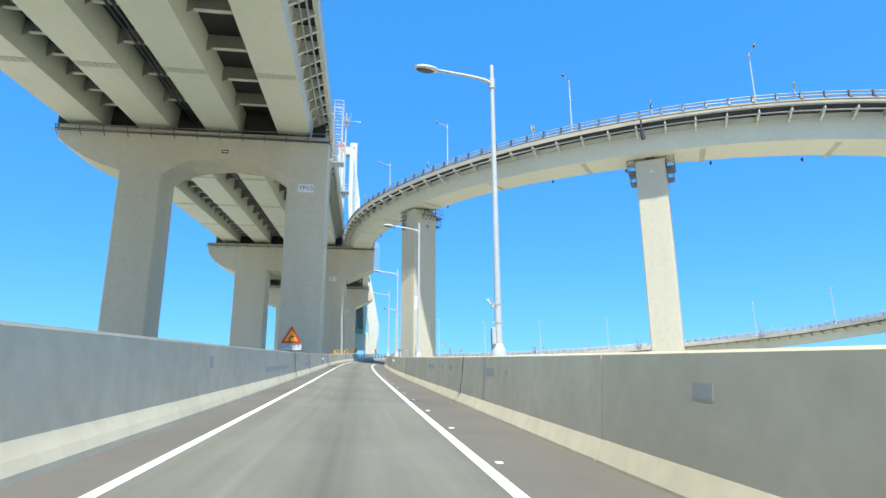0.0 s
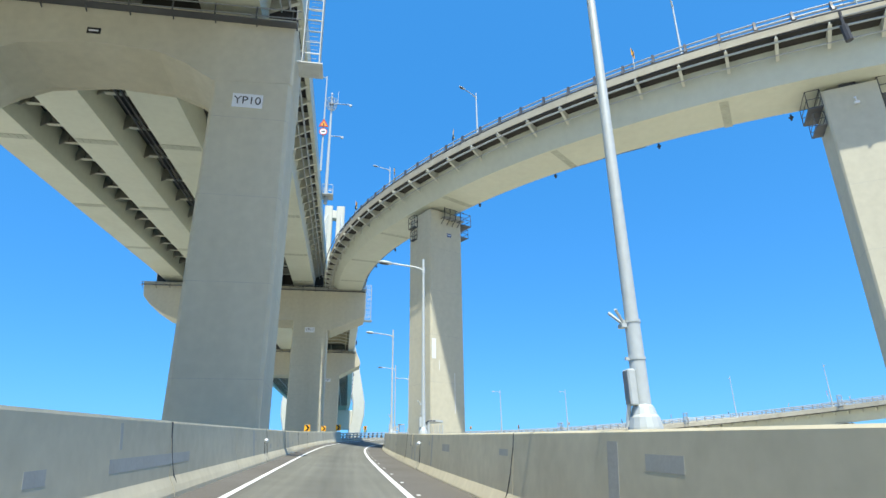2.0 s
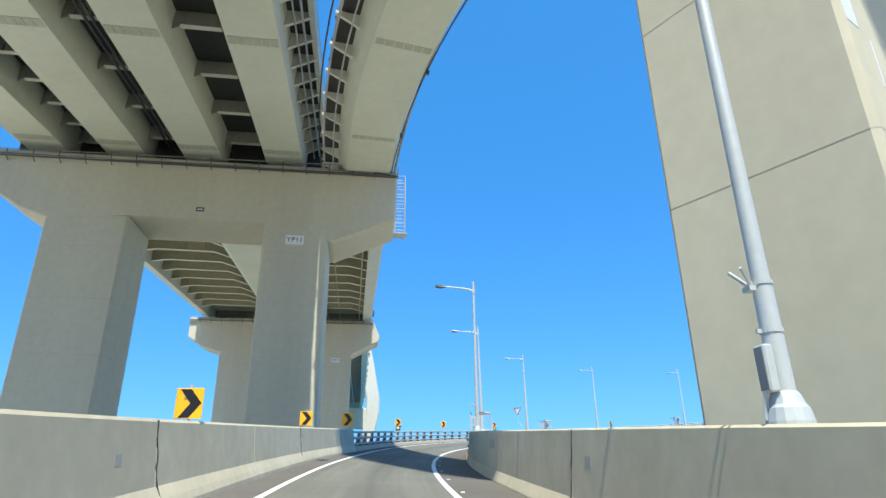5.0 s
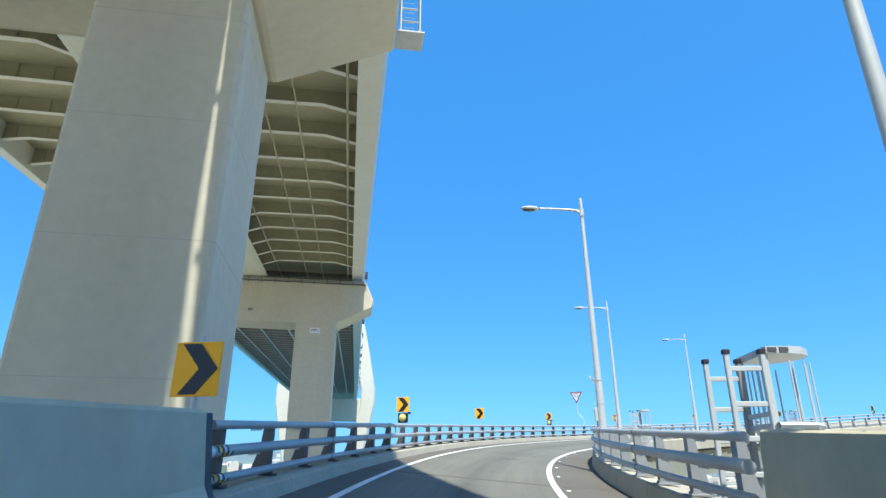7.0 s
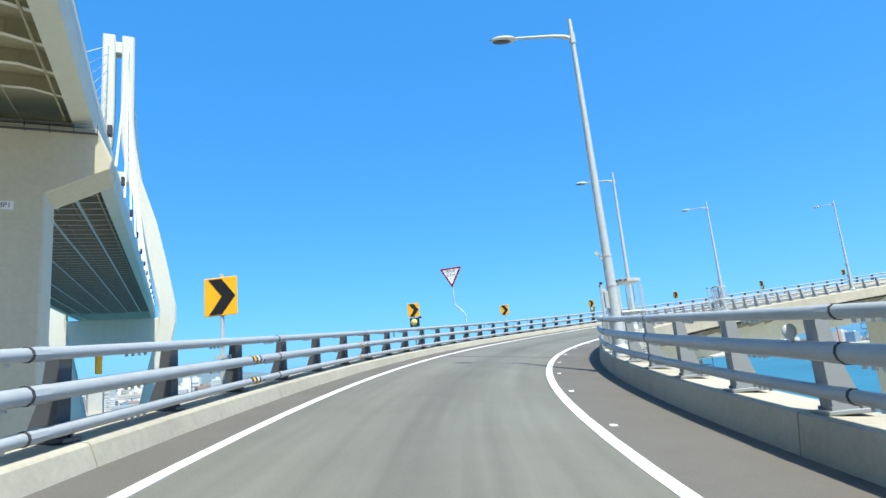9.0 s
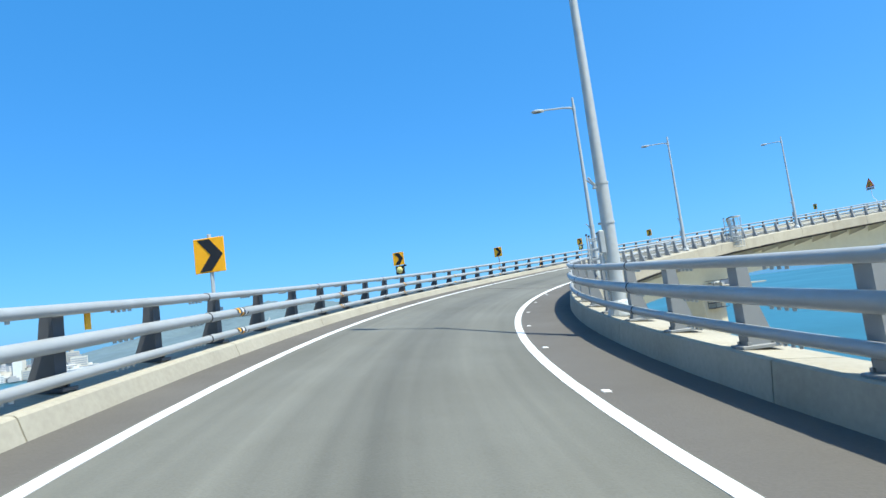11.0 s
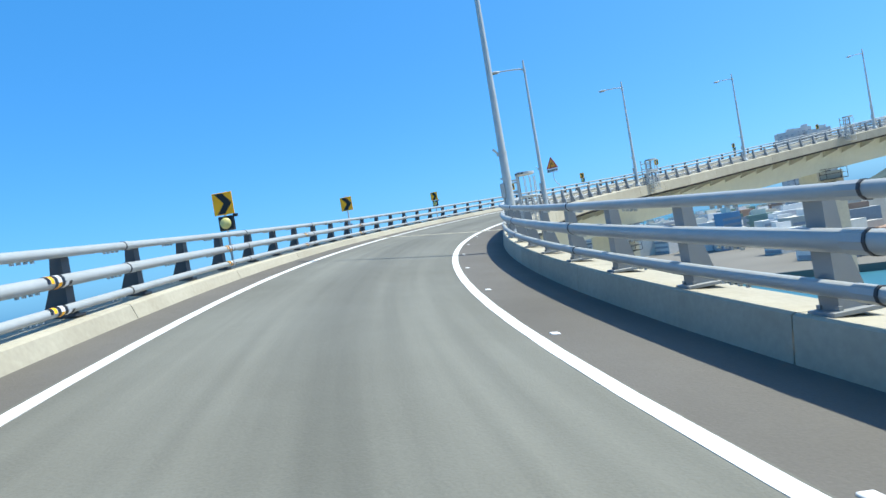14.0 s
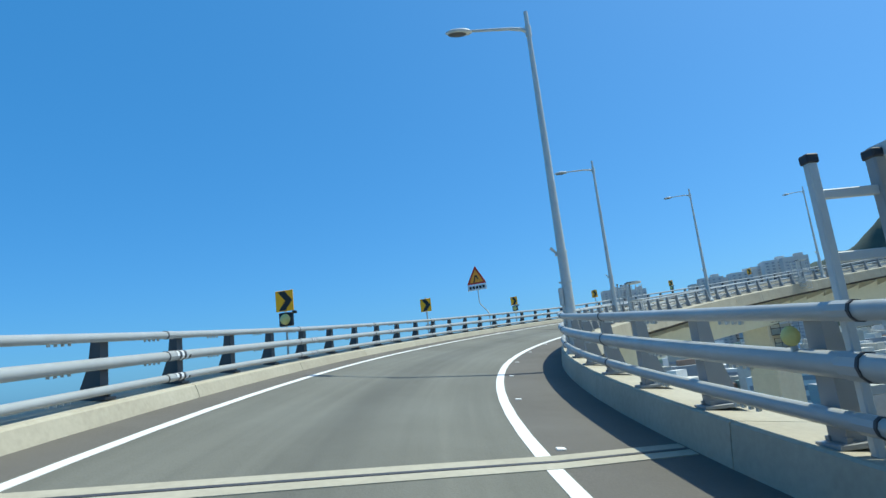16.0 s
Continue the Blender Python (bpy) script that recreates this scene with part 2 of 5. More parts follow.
# ---------------------------------------------------------------- building helpers
def part(name, bm, mat, parent=None, label="", smooth=False):
    mesh = bpy.data.meshes.new(name)
    bmesh.ops.recalc_face_normals(bm, faces=bm.faces)
    bm.to_mesh(mesh)
    bm.free()
    for one in (mat if isinstance(mat, (list, tuple)) else [mat]):
        mesh.materials.append(one)
    if smooth:
        for poly in mesh.polygons:
            poly.use_smooth = len(poly.vertices) == 4
    ob = new(name, mesh)
    ob.parent = parent
    if label:
        tagged(ob, label)
    return ob


def again(ob, m, parent=None):
    """Another object on the same mesh."""
    twin = new(ob.name.split(".")[0], ob.data)
    twin.parent, twin.matrix_basis = parent, m
    return twin


def thing(name, label, category, group="", kind="", m=None):
    ob = new(name)
    ob.empty_display_size = 0.2
    if m is not None:
        ob.matrix_basis = m
    return tagged(ob, label, category, group, kind)


def box(bm, centre, size, turn=None, bevel=0.0, index=0):
    made = bmesh.ops.create_cube(bm, size=1.0)["verts"]
    m = Matrix.Translation(centre) @ (turn.to_4x4() if turn else Matrix.Identity(4)) @ Matrix.Diagonal((*size, 1))
    bmesh.ops.transform(bm, matrix=m, verts=made)
    if bevel:
        edges = list({e for v in made for e in v.link_edges})
        made = bmesh.ops.bevel(bm, geom=edges, offset=bevel, segments=1, affect="EDGES")["verts"]
    if index:
        for face in {f for v in made for f in v.link_faces}:
            face.material_index = index
    return made


def quick_box(bm, centre, size, turn=None, index=0):
    """A plain box, made without operators, for meshes of many boxes."""
    c, turn = Vector(centre), turn or Matrix.Identity(3)
    v = [bm.verts.new(c + turn @ Vector((sx * size[0] / 2, sy * size[1] / 2, sz * size[2] / 2))) for sz in (-1, 1) for sy in (-1, 1) for sx in (-1, 1)]
    for q in ((0, 2, 3, 1), (4, 5, 7, 6), (0, 1, 5, 4), (2, 6, 7, 3), (0, 4, 6, 2), (1, 3, 7, 5)):
        bm.faces.new([v[k] for k in q]).material_index = index


def tube(bm, points, radius, sides=10, caps=True):
    """A pipe through the points; radius may be one number or one for each point."""
    points = [Vector(p) for p in points]
    rings = []
    for i, p in enumerate(points):
        way = (points[min(i + 1, len(points) - 1)] - points[max(i - 1, 0)]).normalized()
        side = way.cross(Vector((0, 0, 1)))
        if side.length < 1e-3:
            side = way.cross(Vector((0, 1, 0)))
        side.normalize()
        over = side.cross(way)
        r = radius[i] if isinstance(radius, (list, tuple)) else radius
        rings.append([bm.verts.new(p + r * (math.cos(2 * math.pi * k / sides) * side + math.sin(2 * math.pi * k / sides) * over)) for k in range(sides)])
    for a, b in zip(rings, rings[1:]):
        for k in range(sides):
            bm.faces.new((a[k], a[(k + 1) % sides], b[(k + 1) % sides], b[k]))
    if caps:
        cap(bm, rings[0][::-1])
        cap(bm, rings[-1])


def cap(bm, ring):
    """Closes an end with vertices of its own, so that the sides stay smooth."""
    bm.faces.new([bm.verts.new(v.co) for v in ring])


def prism(bm, outline, depth, to=lambda u, v, w: Vector((u, v, w)), index=0):
    """A flat outline (u, v) given a depth w from depth[0] to depth[1]."""
    low = [bm.verts.new(to(u, v, depth[0])) for u, v in outline]
    high = [bm.verts.new(to(u, v, depth[1])) for u, v in outline]
    faces = [bm.faces.new(low[::-1]), bm.faces.new(high)]
    for i in range(len(outline)):
        j = (i + 1) % len(outline)
        faces.append(bm.faces.new((low[i], low[j], high[j], high[i])))
    for f in faces:
        f.material_index = index
    return faces


def lathe(bm, profile, sides=14, centre=(0, 0, 0)):
    rings = [[bm.verts.new((centre[0] + r * math.cos(2 * math.pi * k / sides), centre[1] + r * math.sin(2 * math.pi * k / sides), centre[2] + z)) for k in range(sides)] for r, z in profile]
    for a, b in zip(rings, rings[1:]):
        for k in range(sides):
            bm.faces.new((a[k], a[(k + 1) % sides], b[(k + 1) % sides], b[k]))
    cap(bm, rings[0][::-1])
    cap(bm, rings[-1])


def letters(text, size, mat, parent, m, label=""):
    curve = bpy.data.curves.new("lettering", "FONT")
    curve.body, curve.size, curve.align_x, curve.align_y, curve.extrude = text, size, "CENTER", "CENTER", 0.004
    holder = bpy.data.objects.new("lettering_source", curve)
    scene.collection.objects.link(holder)
    bpy.context.view_layer.update()
    mesh = bpy.data.meshes.new_from_object(holder.evaluated_get(bpy.context.evaluated_depsgraph_get()))
    bpy.data.objects.remove(holder)
    mesh.materials.clear()
    mesh.materials.append(mat)
    ob = new("lettering", mesh)
    ob.parent, ob.matrix_basis = parent, m
    if label:
        tagged(ob, label)
    return ob


# ---------------------------------------------------------------- the ramp's line
BEND_AT = (0, 30, 45, 55, 65, 75, 85, 95, 110, 130, 150, 175, 200, 225, 260, 300, 340, 380, 420, 470, 600)
BEND = (0.00007, -0.00005, 0.00022, 0.0002, 0.00118, 0.00146, 0.00323, 0.00626, 0.00811, 0.01242, 0.01587, 0.01827, 0.01509, 0.01814, 0.01609, 0.01636, 0.01652, 0.0164, 0.01602, 0.01542, -0.02864)
CLIMB_AT = (0, 40, 80, 120, 160, 200, 259, 261, 405, 422, 458, 466, 600)
CLIMB = (0.05599, 0.06282, 0.06893, 0.06749, 0.05843, 0.072, 0.0563, 0.0745, 0.0745, 0.028, 0.028, 0.06, 0.06)
BANK_AT, BANK = (0, 50, 80, 110, 200, 400, 450, 520), (0.04, 0.055, 0.052, 0.079, 0.13, 0.1, 0.015, -0.01)
STEP = 0.5
LINE_S = np.arange(-90, 530, STEP)
_first = int(np.searchsorted(LINE_S, 0))
LINE_H = np.cumsum(np.interp(LINE_S, BEND_AT, BEND) * (LINE_S >= 0)) * STEP
LINE_H -= LINE_H[_first]
LINE_X, LINE_Y = np.cumsum(np.sin(LINE_H)) * STEP, np.cumsum(np.cos(LINE_H)) * STEP
LINE_X, LINE_Y = LINE_X - LINE_X[_first], LINE_Y - LINE_Y[_first]
_tighter = np.interp(LINE_S, (232, 245, 270, 300, 350), (0, 0.25, 0.65, 0.65, 0))
LINE_X, LINE_Y = LINE_X + np.cos(LINE_H) * _tighter, LINE_Y - np.sin(LINE_H) * _tighter
LINE_Z = np.cumsum(np.interp(LINE_S, CLIMB_AT, CLIMB)) * STEP
LINE_Z -= LINE_Z[_first]
END = 503.0


def opened(s):
    """How far the outer edge has moved out in the bend, from 0 to 1."""
    return float(np.interp(s, (104, 132, 330, 380), (0, 1, 1, 0)))


def drawn_in(s):
    """How far the inner edge has moved in where the ramp joins the viaduct, in metres."""
    return float(np.interp(s, (405, 440), (0, 1.35)))


def trimmed(s):
    """The deck is a little narrower where it nears the viaduct, in metres."""
    return float(np.interp(s, (425, 440), (0, 0.2)))


def outer_kerb(s):
    return -2.75 - 0.35 * opened(s) + trimmed(s)


def outer_rail(s):
    return -3.1 - 0.2 * opened(s) + trimmed(s)


def inner_rail(s):
    return 3.5 - drawn_in(s)


def heading(s):
    return float(np.interp(s, LINE_S, LINE_H))


def at(s, lat=0.0, up=0.0):
    """A place on the ramp: s metres along, lat metres to the right of its line, up metres over the road."""
    h = heading(s)
    return Vector((float(np.interp(s, LINE_S, LINE_X)) + math.cos(h) * lat, float(np.interp(s, LINE_S, LINE_Y)) - math.sin(h) * lat,
                   float(np.interp(s, LINE_S, LINE_Z)) - float(np.interp(s, BANK_AT, BANK)) * lat + up))


def frame_at(s, lat=0.0, up=0.0, upright=True):
    """A pose on the ramp: x to the right, y ahead, z up."""
    h = heading(s)
    m = Matrix.Rotation(-h, 4, "Z")
    if not upright:
        m = m @ Matrix.Rotation(math.atan(float(np.interp(s, CLIMB_AT, CLIMB))), 4, "X") @ Matrix.Rotation(math.atan(float(np.interp(s, BANK_AT, BANK))), 4, "Y")
    m.translation = at(s, lat, up)
    return m


def sweep(bm, profile, s0, s1, step=2.0, closed=True, index=None):
    """Carries a cross-section (lat, up) along the ramp from s0 to s1."""
    count = max(1, int(round((s1 - s0) / step)))
    rings = [[bm.verts.new(at(s0 + (s1 - s0) * i / count, lat, up)) for lat, up in (profile(s0 + (s1 - s0) * i / count) if callable(profile) else profile)] for i in range(count + 1)]
    n = len(rings[0])
    for a, b in zip(rings, rings[1:]):
        for k in range(n if closed else n - 1):
            f = bm.faces.new((a[k], a[(k + 1) % n], b[(k + 1) % n], b[k]))
            if index is not None:
                f.material_index = index[k]
    if closed:
        cap(bm, rings[0][::-1])
        cap(bm, rings[-1])

# ---------------------------------------------------------------- ground, sea, distance
SEA_Z = -14.0
bm = bmesh.new()
bmesh.ops.create_grid(bm, x_segments=24, y_segments=24, size=4600)
for v in bm.verts:
    v.co.z = SEA_Z
sea = tagged(part("water", bm, SEA), "calm teal harbour water reaching the open horizon", "sea", kind="structure")


def land(name, outline, top, label, mat=LAND):
    bm = bmesh.new()
    prism(bm, outline, (SEA_Z - 4, top))
    return tagged(part(name, bm, mat), label, "ground", kind="structure")


land("ground", [(-1500, -700), (330, -700), (300, -260), (190, -90), (185, 60), (170, 170), (110, 225), (30, 215), (-60, 235), (-260, 170), (-1500, 150)], SEA_Z + 2.2, "pale paved waterfront ground under the ramp")
land("ground_far_shore", [(-1500, 1250), (-300, 1050), (150, 1150), (420, 1280), (420, 2300), (-1500, 2300)], SEA_Z + 2.5, "built-up far shore of the harbour")
land("ground_port", [(430, 900), (900, 820), (1180, 700), (1500, 420), (2100, 900), (1900, 1500), (900, 1900)], SEA_Z + 2.5, "flat port ground across the water")
land("ground_hillside", [(190, -900), (1500, -900), (1500, 30), (800, 60), (420, 40), (250, 70), (192, -20)], SEA_Z + 2.4, "waterfront town ground below the mountain", TOWN_GROUND)


def hill(name, centre, size, height, mat, seed, label, ridge=0.45):
    bm = bmesh.new()
    bmesh.ops.create_grid(bm, x_segments=150, y_segments=80, size=1)
    for v in bm.verts:
        x, y = v.co.x, v.co.y
        fall = max(0.0, 1 - (x * x) ** 1.1) * max(0.0, 1 - (y * y) ** 0.9)
        n = noise.fractal(Vector((x * 2.2 + seed, y * 1.7, seed)), 1.0, 2.1, 5)
        v.co = Vector((centre[0] + x * size[0], centre[1] + y * size[1], SEA_Z + max(0.0, fall * (1 - ridge + ridge * (0.5 + n)) * height * (1 + 0.05 * noise.noise(Vector((x * size[0] / 14, y * size[1] / 14, seed))))) - 1))
    return tagged(part(name, bm, mat, smooth=True), label, "hill", kind="structure")


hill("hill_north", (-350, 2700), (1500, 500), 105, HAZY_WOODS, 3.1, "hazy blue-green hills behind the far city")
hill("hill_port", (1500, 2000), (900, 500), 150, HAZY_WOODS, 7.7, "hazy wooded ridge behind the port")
hill("hill_island", (1150, 1148), (145, 110), 68, HAZY_WOODS, 5.3, "haze-tinted wooded hill at the harbour mouth")
hill("hill_south", (440, -800), (600, 330), 290, WOODS, 1.3, "steep dark green wooded mountain above the town")


def tower_block(bm, x, y, z, w, d, h, turn, rng):
    """A slab of flats: storeys with recessed window bands, a parapet and a lift house."""
    c, s = math.cos(turn), math.sin(turn)
    rot = Matrix.Rotation(turn, 3, "Z")
    quick_box(bm, (x, y, z + h / 2), (w, d, h), rot)
    floors = max(2, int(h / 3.0))
    step = 3.0 if floors < 12 else 6.0
    for i in range(int(h / step)):
        zz = z + 1.6 + i * step
        for side in (-1, 1):
            quick_box(bm, (x - s * side * d / 2, y + c * side * d / 2, zz), (w * 0.9, 0.5, step * 0.45), rot, index=1)
    quick_box(bm, (x, y, z + h + 1.4), (w * 0.25, d * 0.6, 2.8), rot)


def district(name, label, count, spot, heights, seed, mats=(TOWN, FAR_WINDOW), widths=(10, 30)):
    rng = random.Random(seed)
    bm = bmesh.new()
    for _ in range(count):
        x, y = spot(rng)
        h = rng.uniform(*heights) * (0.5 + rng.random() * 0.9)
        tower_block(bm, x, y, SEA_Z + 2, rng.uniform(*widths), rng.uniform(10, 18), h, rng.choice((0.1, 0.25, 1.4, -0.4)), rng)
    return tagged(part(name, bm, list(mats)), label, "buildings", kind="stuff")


district("far_city", "pale blocks of a dense hazy city across the harbour", 750, lambda r: (r.uniform(-900, 380), 1120 + r.random() ** 1.5 * 900), (7, 36), 5, widths=(8, 22))
district("low_waterfront", "low pale warehouses and houses along the far quay", 420, lambda r: (r.uniform(-800, 400), r.uniform(1110, 1400)), (4, 13), 15, widths=(10, 34))
district("port_sheds", "low white and grey port sheds beside the quay", 60, lambda r: (r.uniform(500, 1400), r.uniform(960, 1400)), (5, 16), 6, widths=(20, 60))
district("near_town", "pale low houses and workshops of the town below the ramp", 900, lambda r: (60 + r.random() ** 1.1 * 860, r.uniform(-460, 25)), (5, 15), 21, widths=(7, 22))
district("port_stores", "white silos and grey stores along the port quay", 60, lambda r: (lambda k: (1000 + 520 * k + r.uniform(20, 120), 840 - 400 * k + r.uniform(20, 160)))(r.random()), (6, 22), 33, widths=(14, 40))
district("waterfront_sheds", "low sheds and workshops on the near waterfront", 60, lambda r: (r.uniform(430, 900), r.uniform(-500, -190)), (5, 13), 9, widths=(14, 40))


def quay_building(x, y, w, d, h, turn, roof):
    m = Matrix.Translation((x, y, SEA_Z + 2.2)) @ Matrix.Rotation(turn, 4, "Z")
    top = thing("quay_building", "pale low waterfront building with rows of dark windows", "building", "quay buildings", m=m)
    bm = bmesh.new()
    box(bm, (0, 0, h / 2), (w, d, h))
    part("wall", bm, TOWER, top)
    bm = bmesh.new()
    box(bm, (0, 0, h + 0.25), (w + 0.8, d + 0.8, 0.5), bevel=0.08)
    part("roof", bm, roof, top)
    bm = bmesh.new()
    box(bm, (0, 0, 0), (1.5, 0.16, 1.4))
    first = part("window", bm, WINDOW, top)
    spots = [(sx, sy, zz) for zz in np.arange(2.0, h - 0.8, 3.1) for sx in np.arange(-w / 2 + 1.6, w / 2 - 1, 2.6) for sy in (-1, 1)]
    for i, (sx, sy, zz) in enumerate(spots[:80]):
        m = Matrix.Translation((float(sx), sy * (d / 2 + 0.03), float(zz)))
        if i == 0:
            first.matrix_basis = m
        else:
            again(first, m, top)


def apartment_block(bearing, far, high, wide):
    a = radians(bearing)
    x, y = 78 + math.sin(a) * far, 165 + math.cos(a) * far
    top = thing("apartment_block", "pale grey distant block of flats at the hill's foot", "building", "blocks of flats", m=Matrix.Translation((x, y, SEA_Z + 2.4)) @ Matrix.Rotation(-a + 0.3, 4, "Z"))
    bm = bmesh.new()
    box(bm, (0, 0, high / 2), (wide, 12, high))
    box(bm, (wide * 0.2, 0, high + 1.5), (wide * 0.3, 7, 3))
    part("wall", bm, TOWER, top)
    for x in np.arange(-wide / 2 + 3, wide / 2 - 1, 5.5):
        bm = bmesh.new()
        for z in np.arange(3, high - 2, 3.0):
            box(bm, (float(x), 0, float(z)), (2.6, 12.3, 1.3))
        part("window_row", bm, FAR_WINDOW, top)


for bearing, far, high, wide in ((124.4, 720, 88, 20), (125.5, 735, 91, 16), (126.6, 730, 86, 22), (131.9, 700, 80, 18), (133.0, 690, 84, 24), (134.3, 705, 83, 22), (135.6, 680, 84, 26), (136.9, 690, 88, 20), (138.2, 670, 90, 24), (139.6, 655, 89, 22)):
    apartment_block(bearing, far, high, wide)
quay_building(150, 30, 30, 12, 11, 0.5, TOWER)
quay_building(196, -6, 34, 14, 8, 0.35, ROOF_BLUE)
quay_building(118, 2, 22, 11, 7, 0.7, TOWER)
quay_building(240, -44, 26, 14, 12, 0.2, TOWER)


def quay_crane(x, y, mat, size, turn):
    m = Matrix.Translation((x, y, SEA_Z + 2.5)) @ Matrix.Rotation(turn, 4, "Z") @ Matrix.Scale(size, 4)
    top = thing("quay_crane", "tall harbour gantry crane on the far quay", "crane", "quay cranes", m=m)
    for sx in (-9, 9):
        for sy in (-7, 7):
            bm = bmesh.new()
            tube(bm, [(sx, sy, 0), (sx * 0.8, sy, 38)], 0.9, 6)
            part("leg", bm, mat, top)
    bm = bmesh.new()
    tube(bm, [(-34, 0, 38), (40, 0, 38)], 1.3, 6)
    part("boom", bm, mat, top)
    bm = bmesh.new()
    tube(bm, [(-7, 0, 38), (-2, 0, 58), (36, 0, 39)], 0.5, 6)
    tube(bm, [(-2, 0, 58), (-32, 0, 39)], 0.5, 6)
    part("mast", bm, mat, top)
    bm = bmesh.new()
    for zz in (14, 37):
        for sy in (-7, 7):
            tube(bm, [(-9, sy, zz), (9, sy, zz)], 0.7, 6)
    part("brace", bm, mat, top)


for i, (x, y) in enumerate(((620, 1010), (760, 960), (900, 930), (1010, 880), (1100, 800), (1190, 730), (1270, 650), (1340, 590), (1420, 520))):
    quay_crane(x, y, WHITE_STEEL if i % 3 != 1 else CRANE_RED, 0.8, 0.6)


# ---------------------------------------------------------------- ramp: road, deck, girder
ROAD_SECTION = [(-2.95, 0), (-2.12, 0), (1.94, 0), (3.5, 0), (3.5, -0.25), (-2.95, -0.25)]
bm = bmesh.new()
sweep(bm, lambda s: [(-2.95 - 0.39 * opened(s), 0), (-2.12 - 0.39 * opened(s), 0), (1.94 - 0.8 * drawn_in(s), 0), (3.5 - drawn_in(s), 0.05), (3.5 - drawn_in(s), -0.25), (-2.95 - 0.39 * opened(s), -0.25)], -80, END, 1.5, index=[1, 0, 1, 0, 0, 0])
bm.verts.index_update()
lane_uv = bm.loops.layers.uv.new("UVMap")
for f in bm.faces:
    for loop in f.loops:
        ring, place = divmod(loop.vert.index, len(ROAD_SECTION))
        loop[lane_uv].uv = (ROAD_SECTION[place][0], ring * 1.5)
road_ob = tagged(part("road", bm, [ASPHALT, SHOULDER]), "worn grey asphalt single-lane ramp with darker shoulders", "road", kind="structure")


def edge_line(lat, wide):
    bm = bmesh.new()
    sweep(bm, lambda s: [(lat(s) - wide / 2, -0.01), (lat(s) - wide / 2, 0.006), (lat(s) + wide / 2, 0.006), (lat(s) + wide / 2, -0.01)], -60, END, 1.5)
    part("edge_line", bm, PAINT, road_ob, "solid white painted edge line")


edge_line(lambda s: 1.83 - 0.8 * drawn_in(s), 0.16)
edge_line(lambda s: -2.01 - 0.39 * opened(s), 0.13)
bm = bmesh.new()
box(bm, (0, 0, 0.008), (0.1, 0.1, 0.022), bevel=0.006)
stud = part("road_stud", bm, PAINT, road_ob)
stud.matrix_basis = frame_at(4, 2.08, 0, False)
for i in range(1, 64):
    again(stud, frame_at(4 + 4.0 * i, 2.08, 0, False), road_ob)
def cross_strip(s, half, up, skew, name, mat, label):
    """A narrow band across the road from kerb to kerb, turned by skew metres for each metre across."""
    bm = bmesh.new()
    rows = []
    for lat in (-3.0, -2.4, -1.6, -0.8, 0.0, 0.8, 1.5, 1.94, 2.6, 3.34):
        mid = s + skew * float(lat)
        rise = 0.032 * max(0.0, float(lat) - 1.94)  # the inner shoulder tilts up to its kerb
        rows.append([bm.verts.new(at(mid + d, float(lat), rise + u)) for d, u in ((-half, -0.01), (-half, up), (half, up), (half, -0.01))])
    for a, b in zip(rows, rows[1:]):
        for k in range(3):
            bm.faces.new((a[k], b[k], b[k + 1], a[k + 1]))
    part(name, bm, mat, road_ob, label)


for s in (117, 150.5, 184, 251):
    cross_strip(s, 0.14, 0.005, 0.0, "expansion_joint", SHOULDER, "dark expansion joint across the road")
cross_strip(218.75, 0.035, 0.014, 0.34, "expansion_joint", DRAIN, "dark expansion joint across the road")
for side in (-0.15, 0.15):
    cross_strip(218.75 + side, 0.11, 0.01, 0.34, "joint_edge", CURB, "pale mortar beside the joint")
for s in (69.7, 98.0):
    bm = bmesh.new()
    sweep(bm, [(-2.86, -0.02), (-2.86, 0.006), (-2.42, 0.006), (-2.42, -0.02)], s, s + 0.95, 0.5)
    drain = part("drain", bm, DRAIN, road_ob, "dark drain set in the shoulder")
    for k in range(9):
        bm = bmesh.new()
        sweep(bm, [(-2.84, 0.0), (-2.84, 0.014), (-2.44, 0.014), (-2.44, 0.0)], s + 0.06 + 0.1 * k, s + 0.09 + 0.1 * k, 0.05)
        part("drain_bar", bm, POST, drain)
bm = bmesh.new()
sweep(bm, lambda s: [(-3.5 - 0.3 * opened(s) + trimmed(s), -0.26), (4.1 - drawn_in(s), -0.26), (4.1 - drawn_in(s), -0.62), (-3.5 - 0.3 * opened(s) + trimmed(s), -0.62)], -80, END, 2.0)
deck = tagged(part("ramp_deck", bm, SOFFIT_SHADE), "concrete deck slab of the curved ramp, coloured as in shade", "bridge deck", kind="structure")
bm = bmesh.new()


def depth(s):
    """How far the girder's underside lies below the road; shallower where the ramp joins the viaduct."""
    return 3.25 - 0.7 * min(1.0, max(0.0, (s - 408) / 45)) - 1.05 * min(1.0, max(0.0, (s - 466) / 34))


